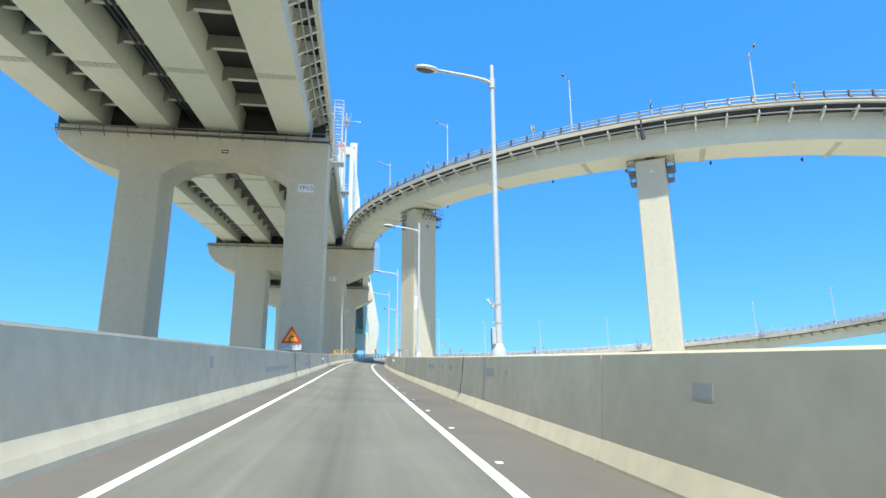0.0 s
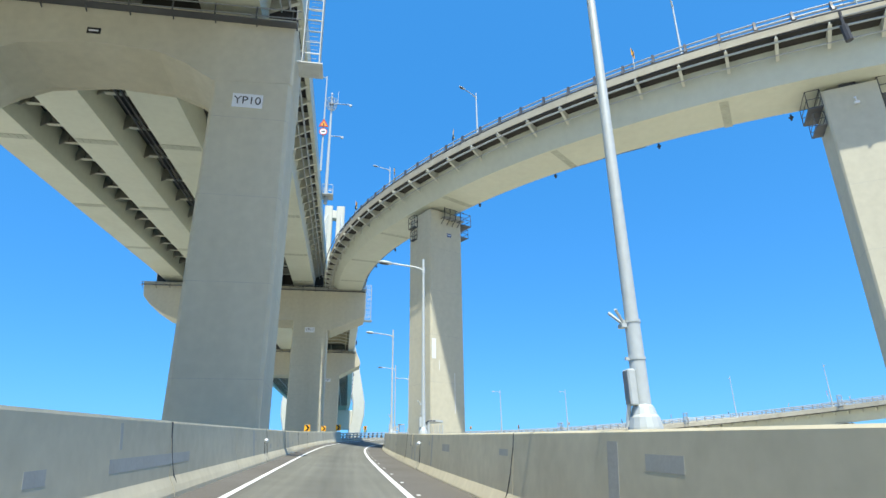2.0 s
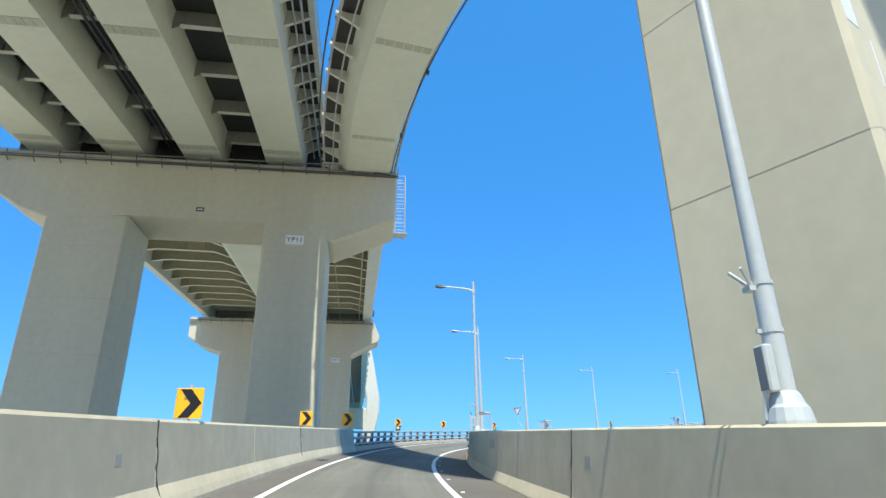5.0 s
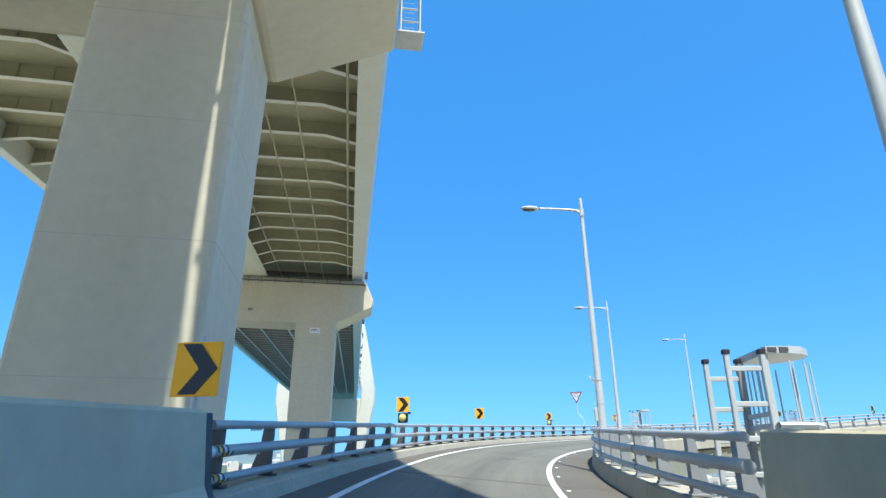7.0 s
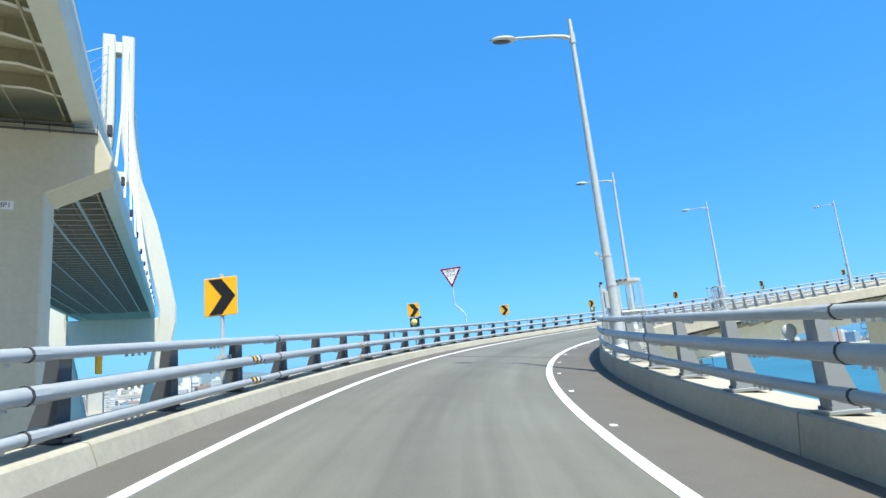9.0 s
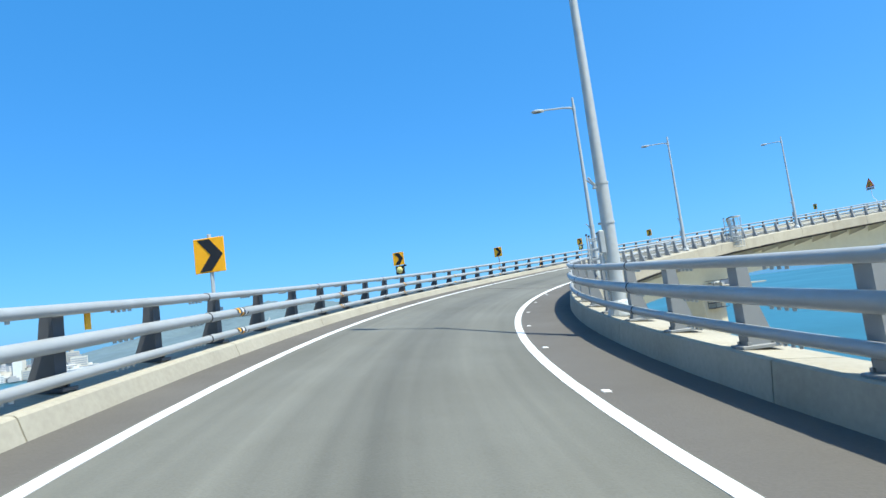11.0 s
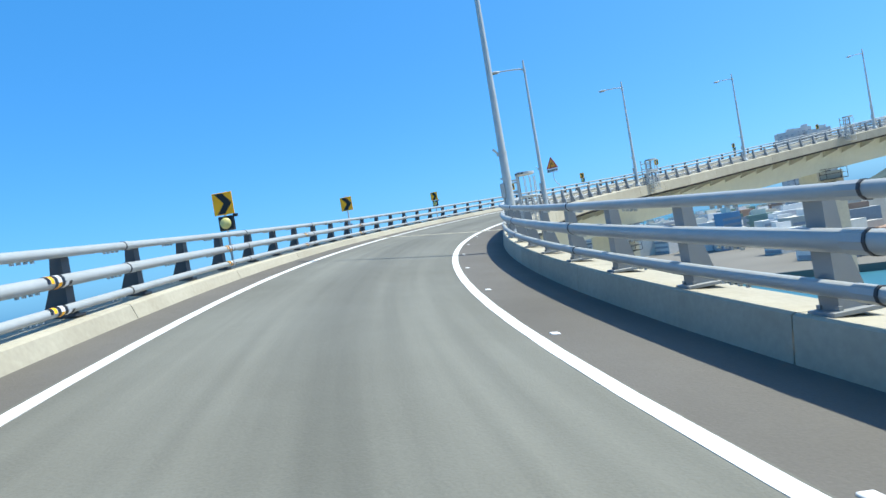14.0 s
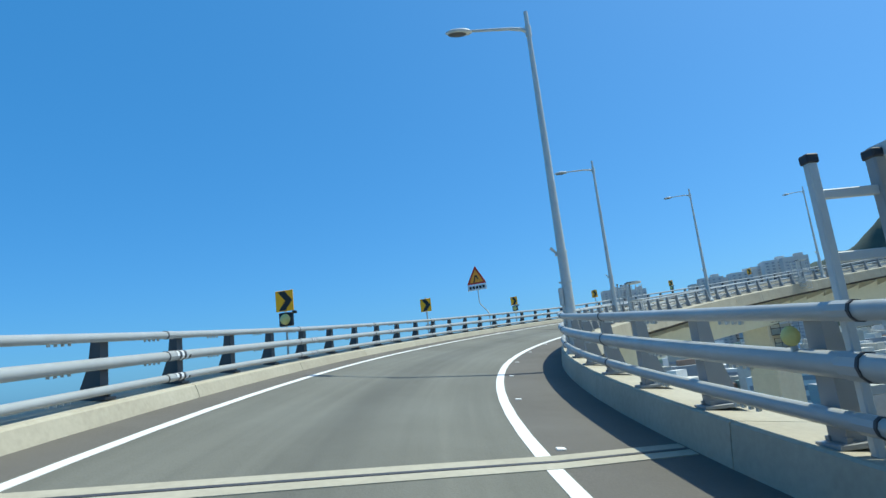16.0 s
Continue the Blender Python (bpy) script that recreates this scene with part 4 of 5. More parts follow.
def spiral_band(s, up, r, mat):
    """One slanting band of tape round a rail."""
    bm = bmesh.new()
    rings = []
    for j in range(11):
        a = 2 * math.pi * j / 10
        rings.append([bm.verts.new(at(s + 0.16 * j / 10 + ds, outer_rail(s) + r * math.cos(a), up + r * math.sin(a))) for ds in (0.0, 0.062)])
    for (p, q), (u, v) in zip(rings, rings[1:]):
        bm.faces.new((p, q, v, u))
    part("warning_band", bm, mat, rail_left, "black, yellow or white tape band")


plain, lit, short = bend_marker(False, 0.23), bend_marker(True, 0.23), bend_marker(False, 1.15)
MARKERS = [84.5, 98.0, 109.1, 123.6, 137.1, 150.8, 163.6, 177.5, 191.0, 204.3, 216.0, 228.6, 241.0, 252.7] + [252.7 + 12.4 * k for k in range(1, 16)] + [454.5, 463.4, 473.0]
used = set()
for i, s in enumerate(MARKERS):
    kind = short if s < 109 else (lit if i % 2 else plain)
    m = frame_at(s, -3.3 if s < 109 else outer_rail(s) - 0.2, 0) @ Matrix.Rotation(radians(52 if s > 440 else -6), 4, "Z")
    if 109 < s < 110:
        m = m @ Matrix.Translation((-0.2, 0, 1.9)) @ Matrix.Scale(1.34, 4) @ Matrix.Translation((0, 0, -1.7))
    elif kind is plain:
        m = m @ Matrix.Translation((0, 0, -0.03)) @ Matrix.Scale(1.12 / 1.34, 4)
    if kind in used:
        copy_thing(kind, m)
    else:
        kind.matrix_basis = m
        used.add(kind)
for step in range(24):
    s = 109.15 if step == 0 else 111.5 + 6.57 * step
    for up, r in ((0.695, 0.08), (0.36, 0.06)):
        for k, mat in enumerate((SIGN_BLACK, YELLOW if s < 220 else SIGN_WHITE, SIGN_BLACK, SIGN_WHITE, SIGN_BLACK)):
            spiral_band(s - 0.15 + 0.075 * k, up, r, mat)
    if step % 2 and s < 160:
        bm = bmesh.new()
        box(bm, (0.05, -0.1, 0.66), (0.02, 0.1, 0.2), bevel=0.004)
        plate = part("reflector_plate", bm, YELLOW, rail_left, "small yellow reflector plate on a post")
        plate.matrix_basis = frame_at(110.0 + 2.0 * round((s + 3.0 - 110.0) / 2.0), outer_rail(s) - 0.09, 0.22)
# the first disc's grey face paints in its unlit look
for s, face in ((133.9, WHITE_STEEL), (217.85, LENS)):
    disc = thing("delineator", "round pale yellow reflector disc clamped to the rail", "reflector", "rail reflectors", m=frame_at(s, inner_rail(s) - 0.06, 1.13))
    bm = bmesh.new()
    lathe(bm, [(0.07, -0.012), (0.075, 0.0), (0.066, 0.014), (0.025, 0.02)], 18)
    bmesh.ops.transform(bm, matrix=Matrix.Translation((0, 0, 0.1)) @ Matrix.Rotation(radians(90), 4, "X"), verts=bm.verts)
    part("lens", bm, face, disc, smooth=True)
    bm = bmesh.new()
    box(bm, (0.02, 0.02, -0.02), (0.05, 0.02, 0.14), bevel=0.004)
    part("bracket", bm, GALVANISED, disc)

# ---------------------------------------------------------------- road signs
def triangle(side, up=True, inset=0.0, corner=0.04):
    """A triangle with cut corners, round its middle."""
    r = (side / math.sqrt(3)) - inset * 2
    out = []
    for k in range(3):
        a = radians(90 + 120 * k if up else -90 + 120 * k)
        tip = Vector((r * math.cos(a), r * math.sin(a)))
        for d in (-1, 1):
            b = a + radians(180 - 30 * d)
            out.append(tuple(tip + corner * Vector((math.cos(b), math.sin(b)))))
    return out


def upright(u, v, w):
    return Vector((u, w, v))


FACE = Matrix.Rotation(radians(90), 4, "X")
sharp = thing("warning_sign", "orange triangular bend warning sign with white text panel on barrier", "road sign", m=frame_at(31.7, -3.2, 1.0) @ Matrix.Scale(1.13, 4))
bm = bmesh.new()
prism(bm, triangle(0.92), (0.0, 0.02), upright)
bmesh.ops.translate(bm, verts=bm.verts, vec=(0, 0, 1.0))
part("border", bm, SIGN_RED, sharp, "red border plate")
bm = bmesh.new()
prism(bm, triangle(0.92, inset=0.085, corner=0.02), (-0.006, -0.001), upright)
bmesh.ops.translate(bm, verts=bm.verts, vec=(0, 0, 1.0))
part("panel", bm, SIGN_ORANGE, sharp, "orange-yellow panel")
bm = bmesh.new()
prism(bm, [(-0.1, -0.16), (-0.05, -0.16), (-0.05, -0.02), (0.0, 0.035), (0.05, 0.035), (0.05, 0.0), (0.15, 0.06), (0.05, 0.12), (0.05, 0.085), (-0.02, 0.085), (-0.1, 0.0)], (-0.011, -0.0065), upright)
bmesh.ops.translate(bm, verts=bm.verts, vec=(0, 0, 0.98))
part("arrow", bm, SIGN_BLACK, sharp, "black arrow bending to the right")
bm = bmesh.new()
box(bm, (0, 0.01, 0.55), (0.96, 0.02, 0.27), bevel=0.008)
plate = part("text_panel", bm, SIGN_WHITE, sharp, "white text panel")
bm = bmesh.new()
for c, size in (((0, -0.004, 0.675), (0.93, 0.004, 0.012)), ((0, -0.004, 0.425), (0.93, 0.004, 0.012)), ((-0.465, -0.004, 0.55), (0.012, 0.004, 0.26)), ((0.465, -0.004, 0.55), (0.012, 0.004, 0.26))):
    box(bm, c, size)
part("outline", bm, SIGN_BLACK, plate)
letters("급커브구간", 0.19, SIGN_BLACK, plate, Matrix.Translation((0, -0.003, 0.55)) @ FACE)
bm = bmesh.new()
tube(bm, [(0, 0.06, 0.33), (0, 0.06, 1.25)], 0.035, 10)
part("post", bm, GALVANISED, sharp)
bm = bmesh.new()
prism(bm, [(-0.12, 0.315), (0.11, 0.315), (0.04, 0.42), (0.03, 0.52), (-0.03, 0.52), (-0.05, 0.44)], (0.01, 0.11), upright)
part("foot", bm, POST_LIGHT, sharp, "grey flared foot on the barrier top")

slow = thing("slow_sign", "red-bordered white inverted triangle sign on a bent post", "road sign", m=frame_at(157.5, outer_rail(157.5) - 0.115, -0.06))
bm = bmesh.new()
tube(bm, [(0, 0, 0), (0, 0, 1.55), (-0.1, 0, 1.75), (-0.5, 0, 2.15), (-0.55, 0, 2.3), (-0.58, 0, 3.75)], 0.032, 10)
part("post", bm, GALVANISED, slow, smooth=True)
bm = bmesh.new()
prism(bm, triangle(1.2, up=False), (-0.06, -0.04), upright)
bmesh.ops.translate(bm, verts=bm.verts, vec=(-0.58, 0, 3.75))
part("border", bm, DARK_RED, slow, "dark red border plate")
bm = bmesh.new()
prism(bm, triangle(1.2, up=False, inset=0.085, corner=0.02), (-0.066, -0.061), upright)
bmesh.ops.translate(bm, verts=bm.verts, vec=(-0.58, 0, 3.75))
panel = part("panel", bm, SIGN_WHITE, slow, "white panel")
letters("천천히", 0.2, SIGN_BLACK, panel, Matrix.Translation((-0.58, -0.064, 3.89)) @ FACE)
letters("SLOW", 0.16, SIGN_BLACK, panel, Matrix.Translation((-0.58, -0.064, 3.7)) @ FACE)

curves = thing("bend_sign", "dark orange triangular warning sign with white panel on bent post", "road sign", m=frame_at(248.8, outer_rail(248.8) - 0.115, -0.22))
bm = bmesh.new()
tube(bm, [(0, 0, 0), (0, 0, 1.3), (-0.1, 0, 1.5), (-0.5, 0, 1.95), (-0.55, 0, 2.1), (-0.56, 0, 3.9)], 0.032, 10)
part("post", bm, GALVANISED, curves, smooth=True)
bm = bmesh.new()
prism(bm, triangle(1.3), (-0.06, -0.04), upright)
bmesh.ops.translate(bm, verts=bm.verts, vec=(-0.56, 0, 3.55))
part("border", bm, SIGN_RED, curves, "red border plate")
bm = bmesh.new()
prism(bm, triangle(1.3, inset=0.11, corner=0.02), (-0.066, -0.061), upright)
bmesh.ops.translate(bm, verts=bm.verts, vec=(-0.56, 0, 3.55))
part("panel", bm, SIGN_ORANGE, curves, "orange-yellow panel")
bm = bmesh.new()
prism(bm, [(-0.22, -0.18), (-0.13, -0.18), (-0.03, 0.16), (0.03, 0.16), (0.08, 0.0), (0.16, 0.0), (0.08, 0.26), (-0.08, 0.26)], (-0.072, -0.0665), upright)
bmesh.ops.translate(bm, verts=bm.verts, vec=(-0.56, 0, 3.45))
part("symbol", bm, SIGN_BLACK, curves, "black bend symbol")
bm = bmesh.new()
box(bm, (-0.56, -0.05, 2.98), (1.25, 0.02, 0.34), bevel=0.006)
strip = part("text_panel", bm, SIGN_WHITE, curves, "white text panel")
for k in range(5):
    bm = bmesh.new()
    box(bm, (-1.0 + 0.22 * k, -0.063, 2.98), (0.16, 0.006, 0.17))
    part("text_bar", bm, SIGN_BLACK, strip)


# ---------------------------------------------------------------- ramp piers
def lattice(top, x0, x1, y0, y1, z0, z1, rows, mat=WHITE_STEEL, r=0.03, name="catwalk_rail"):
    """An open cage of tubes: corner posts and rings."""
    for i in range(rows + 1):
        z = z0 + (z1 - z0) * i / rows
        bm = bmesh.new()
        tube(bm, [(x0, y0, z), (x1, y0, z), (x1, y1, z), (x0, y1, z), (x0, y0, z)], r, 6, caps=False)
        part(name, bm, mat, top)
    for x, y in ((x0, y0), (x1, y0), (x1, y1), (x0, y1)):
        bm = bmesh.new()
        tube(bm, [(x, y, z0), (x, y, z1)], r, 6)
        part("catwalk_post", bm, mat, top)


def catwalk(top, x0, x1, y0, y1, high):
    """A steel inspection platform at a pier's head: a railed upper deck and a smaller cage below it."""
    lattice(top, x0, x1, y0, y1, high - 1.25, high - 0.05, 2, POST, 0.028)
    bm = bmesh.new()
    box(bm, ((x0 + x1) / 2, (y0 + y1) / 2, high - 1.28), (abs(x1 - x0), abs(y1 - y0), 0.06))
    part("catwalk_floor", bm, POST, top)
    xm, ym = x0 + (x1 - x0) * 0.8, y0 + (y1 - y0) * 0.8
    lattice(top, x0 + (x1 - x0) * 0.05, xm, y0 + (y1 - y0) * 0.05, ym, high - 2.5, high - 1.6, 2, POST, 0.024)
    bm = bmesh.new()
    box(bm, ((x0 + xm) / 2, (y0 + ym) / 2, high - 2.52), (abs(xm - x0) * 0.9, abs(ym - y0) * 0.9, 0.05))
    part("catwalk_floor", bm, POST, top)


def ramp_pier(s, plate, lat=0.0, w=1.4, d=1.9):
    soffit = at(s, 0, -depth(s)).z
    m = Matrix.Translation((at(s, lat).x, at(s, lat).y, SEA_Z)) @ Matrix.Rotation(-heading(s), 4, "Z")
    high = soffit - SEA_Z
    top = thing("ramp_pier", "tall pale concrete pier with steel catwalks carrying the ramp", "bridge pier", "piers of the ramp", m=m)
    c = 0.1
    bm = bmesh.new()
    prism(bm, [(-w + c, -d), (w - c, -d), (w, -d + c), (w, d - c), (w - c, d), (-w + c, d), (-w, d - c), (-w, -d + c)], (-3, high - 0.3))
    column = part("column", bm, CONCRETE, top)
    for z in np.arange(4.0, high - 3, 4.1):
        bm = bmesh.new()
        prism(bm, [(-w + c, -d - 0.005), (w - c, -d - 0.005), (w + 0.005, -d + c), (w + 0.005, d - c), (w - c, d + 0.005), (-w + c, d + 0.005), (-w - 0.005, d - c), (-w - 0.005, -d + c)], (float(z), float(z) + 0.02))
        part("lift_joint", bm, JOINT, column)
    for sx in (-0.8, 0.8):
        bm = bmesh.new()
        box(bm, (sx, 0, high - 0.15), (0.7, 0.9, 0.34), bevel=0.02)
        part("bearing", bm, DRAIN, top)
    if s > 450:
        # platforms on the flanks, brackets and a short walk across the front
        catwalk(top, w + 0.03, w + 1.3, -1.7, 1.3, high + 0.25)
        catwalk(top, -w - 0.03, -w - 0.4, 0.4, 1.4, high - 0.2)
        bm = bmesh.new()
        for z in (0.0, 0.5):
            tube(bm, [(-w * 0.3, -d - 0.6, high - 0.65 + z), (w, -d - 0.6, high - 0.65 + z)], 0.026, 6)
        part("catwalk_rail", bm, POST, top)
        for x in np.arange(-w * 0.3, w + 0.1, 0.62):
            bm = bmesh.new()
            tube(bm, [(float(x), -d, high - 1.6), (float(x), -d - 0.6, high - 1.1), (float(x), -d - 0.6, high - 0.1)], 0.042, 6)
            tube(bm, [(float(x), -d, high - 1.05), (float(x), -d - 0.6, high - 1.05)], 0.036, 6)
            part("catwalk_strut", bm, POST, top)
        bm = bmesh.new()
        box(bm, (w * 0.35, -d - 0.32, high - 1.02), (1.3 * w, 0.56, 0.04))
        part("catwalk_floor", bm, POST_LIGHT, top)
        bm = bmesh.new()
        box(bm, (-w + 0.32, -d - 0.002, high - 13.6), (0.42, 0.012, 1.75))
        part("paint_patch", bm, SIGN_WHITE, column, "white painted patch")
        for x, z, long in ((0.72, -17.3, 3.4), (-0.9, -15.0, 0.9)):
            bm = bmesh.new()
            box(bm, (x, -d - 0.001, high + z), (0.05, 0.008, long))
            part("lime_streak", bm, SIGN_WHITE, column, "thin white lime streak")
    elif s > 400:
        catwalk(top, -w + 0.1, w - 0.3, -d - 0.03, -d - 0.85, high)
        catwalk(top, -w + 0.1, w - 0.3, d + 0.03, d + 0.85, high)
        bm = bmesh.new()
        tube(bm, [(-w - 0.02, -0.1, high - 1.2), (-w - 0.25, -0.1, high - 1.3), (-w - 0.25, -0.1, high - 1.55)], 0.04, 6)
        box(bm, (-w - 0.25, -0.1, high - 1.7), (0.2, 0.3, 0.16), bevel=0.03)
        part("work_lamp", bm, SIGN_WHITE, top, "small white lamp on the pier head")
    else:
        for side in (-1, 1):
            catwalk(top, side * (w + 0.03), side * (w + 0.95), -1.5, 1.5, high)
    if 400 < s < 450:
        bm = bmesh.new()
        tube(bm, [(-3.75 - lat, 0.3, high + 2.9), (-3.74 - lat, 0.28, high + 1.3), (-3.5 - lat, 0.25, high + 0.9)], 0.09, 8)
        tube(bm, [(-3.72 - lat, 0.3, high + 1.9), (-3.62 - lat, 0.2, high + 0.85)], 0.22, 8)
        part("drain_pipe", bm, DRAIN, top, "black drain pipe")
    if plate and s > 450:
        bm = bmesh.new()
        box(bm, (0.35, -d - 0.015, high - 2.6), (0.46, 0.03, 0.34))
        board = part("name_plate", bm, SIGN_BLUE, top, "small dark blue plate")
        bm = bmesh.new()
        box(bm, (0.35, -d - 0.034, high - 2.6), (0.34, 0.008, 0.1))
        part("text_bar", bm, SIGN_WHITE, board)
    return top


for s in (117, 150, 183.5, 217, 251, 286, 321, 357, 392):
    ramp_pier(s, False)
ramp_pier(427.1, False, 0.75, 1.3, 1.5)
ramp_pier(462.2, True, 0.92, 1.8, 1.8)


def stair_head(s, drop=0.0, lat=3.64, deep=0.5):
    """The white steel gate posts and caged ladder that lead down to a pier from the kerb."""
    top = thing("ladder_cage", "white steel gate posts and round ladder cage behind railing", "access ladder", "ladder cages at the piers", m=frame_at(s, lat, 0.43))
    h = 2.2 - drop
    spots = ((0.0, 0.0), (0.0, -0.8), (deep, 0.0), (deep, -0.8))
    for k, (x, y) in enumerate(spots):
        thick = 0.07 if k < 2 else 0.095
        bm = bmesh.new()
        box(bm, (x, y, h / 2), (thick, thick, h), bevel=0.01)
        post = part("gate_post", bm, POST_LIGHT if k == 2 else WHITE_STEEL, top)
        bm = bmesh.new()
        box(bm, (x, y, h + 0.015), (thick + 0.025, thick + 0.025, 0.07), bevel=0.01)
        part("cap", bm, BLACK, post, "black plastic cap")
    for a, b, zs in ((0, 2, (0.6, 1.05, 1.5, 1.95)), (1, 3, (0.6, 1.05, 1.5, 1.98)), (2, 3, (0.5, 1.38))):
        (xa, ya), (xb, yb) = spots[a], spots[b]
        n = Vector((xb - xa, yb - ya, 0))
        for z in zs:
            bm = bmesh.new()
            box(bm, ((xa + xb) / 2, (ya + yb) / 2, z - drop), (n.length, 0.04, 0.07), Matrix.Rotation(math.atan2(n.y, n.x), 3, "Z"), bevel=0.008)
            part("gate_bar", bm, WHITE_STEEL, top)
    ring = [(deep + 0.02, -0.88)] + [(deep + 0.3 + 0.46 * math.cos(radians(a)), -0.4 + 0.48 * math.sin(radians(a))) for a in range(-90, 91, 30)] + [(deep + 0.02, 0.08)]
    bm = bmesh.new()
    prism(bm, ring, (h - 0.02, h + 0.08))
    roof = part("cage_roof", bm, WHITE_STEEL, top)
    for x in (deep + 0.1, deep + 0.26):
        bm = bmesh.new()
        box(bm, (x, -0.885, h + 0.03), (0.12, 0.03, 0.06))
        part("roof_slot", bm, POST, roof, "dark slot")
    for x, y in ring[1:-1] + [(deep + 0.02, y) for y in (-0.65, -0.5, -0.35, -0.2)]:
        bm = bmesh.new()
        tube(bm, [(x, y, -0.5), (x, y, h - 0.12)], 0.014, 6)
        part("cage_bar", bm, WHITE_STEEL, top)
    for z, r in ((-0.45, 0.03), (0.1, 0.03), (1.22, 0.045)):
        bm = bmesh.new()
        tube(bm, [(x, y, z - drop) for x, y in ring + ring[:1]], r, 6, caps=False)
        part("cage_ring", bm, WHITE_STEEL, top)
    for z in np.arange(-0.4, 0.6, 0.3):
        bm = bmesh.new()
        tube(bm, [(0.56, -0.62, float(z)), (0.56, -0.22, float(z))], 0.016, 6)
        part("rung", bm, WHITE_STEEL, top)
    # mesh added to copy a reflection in glass, no guard of the cage
    bm = bmesh.new()
    for k in range(15):
        a = 0.07 * k
        tube(bm, [(0.32 + a, -1.0, -0.45), (0.32 + a, -1.0, 0.5)], 0.009, 4)
    for k in range(14):
        tube(bm, [(0.32, -1.0, -0.45 + 0.07 * k), (1.3, -1.0, -0.45 + 0.07 * k)], 0.009, 4)
    part("mesh_guard", bm, GALVANISED, top, "grey mesh panel added after a glass reflection")
    bm = bmesh.new()
    box(bm, (0.62, -0.42, -0.02), (0.36, 1.0, 0.05))
    part("landing", bm, WHITE_STEEL, top, "grating landing")
    if lat > 4:
        for y in (-0.7, -0.1):
            bm = bmesh.new()
            box(bm, (0.14, y, -0.1), (0.8, 0.08, 0.12))
            part("support_arm", bm, POST_LIGHT, top)
    return top


for s, lat in ((110.65, 3.69), (148.7, 3.7), (183.7, 3.82), (217.5, 3.64), (252.0, 3.7), (287.0, 3.7), (322.0, 3.7), (358.0, 3.7), (393.0, 3.7)):
    stair_head(s, 0.15, lat)
stair_head(59.1, 0.6, 4.06, 0.26)


# ---------------------------------------------------------------- viaduct beside the ramp
def soffit_at(y):
    return 25.95 + 0.0815 * (y - 54.5) if y < 119 else 31.2 + 0.055 * (y - 119)


def strip(bm, outline, y0, y1, step=6.0):
    """Carries an outline (x, height over the soffit) along the viaduct."""
    count = max(1, round((y1 - y0) / step))
    rings = []
    for i in range(count + 1):
        y = y0 + (y1 - y0) * i / count
        rings.append([bm.verts.new((x, y, soffit_at(y) + z)) for x, z in outline])
    n = len(outline)
    for a, b in zip(rings, rings[1:]):
        for k in range(n):
            bm.faces.new((a[k], a[(k + 1) % n], b[(k + 1) % n], b[k]))
    bm.faces.new(rings[0][::-1])
    bm.faces.new(rings[-1])


Y0, Y1 = -70.0, 124.4
viaduct = tagged(new("viaduct"), "wide elevated viaduct on four pale steel box girders", "viaduct", kind="structure")
BOXES = (-25.5, -19.4, -13.2, -6.5)
for x in BOXES:
    bm = bmesh.new()
    strip(bm, [(x - 1.55, 0), (x + 1.55, 0), (x + 1.75, 2.5), (x - 1.75, 2.5)], Y0, Y1)
    part("box_girder", bm, STEEL, viaduct)
    for y in np.arange(-63.0, 118, 15.05):
        for k in range(6):
            bm = bmesh.new()
            strip(bm, [(x - 1.46 + 0.49 * k, -0.03), (x - 1.01 + 0.49 * k, -0.03), (x - 1.01 + 0.49 * k, 0.01), (x - 1.46 + 0.49 * k, 0.01)], float(y) - 0.3, float(y) + 0.45, 1)
            part("splice_plate", bm, SPLICE, viaduct)
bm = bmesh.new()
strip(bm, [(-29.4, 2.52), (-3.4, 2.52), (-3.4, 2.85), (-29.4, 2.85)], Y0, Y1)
part("deck_slab", bm, SOFFIT_SHADE, viaduct, "concrete deck slab coloured as in shade")
for x0, x1 in ((-3.42, -3.08), (-29.75, -29.4)):
    bm = bmesh.new()
    strip(bm, [(x0, 2.15), (x1, 2.15), (x1, 3.6), (x0, 3.6)], Y0, Y1)
    part("parapet", bm, STEEL, viaduct, "pale edge beam and parapet")
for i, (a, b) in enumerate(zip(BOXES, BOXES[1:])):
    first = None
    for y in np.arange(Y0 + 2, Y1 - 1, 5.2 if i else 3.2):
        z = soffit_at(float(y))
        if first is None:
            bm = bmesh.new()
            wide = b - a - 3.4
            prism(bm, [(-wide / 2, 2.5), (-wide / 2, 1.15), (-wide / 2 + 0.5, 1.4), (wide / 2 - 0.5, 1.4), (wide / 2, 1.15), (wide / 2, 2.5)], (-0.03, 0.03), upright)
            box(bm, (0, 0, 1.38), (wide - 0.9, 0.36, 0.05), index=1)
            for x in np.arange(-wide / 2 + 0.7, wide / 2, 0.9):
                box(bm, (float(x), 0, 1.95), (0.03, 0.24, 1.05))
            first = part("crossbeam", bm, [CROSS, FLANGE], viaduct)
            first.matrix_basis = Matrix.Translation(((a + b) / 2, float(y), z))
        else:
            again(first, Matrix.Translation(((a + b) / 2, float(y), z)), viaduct)
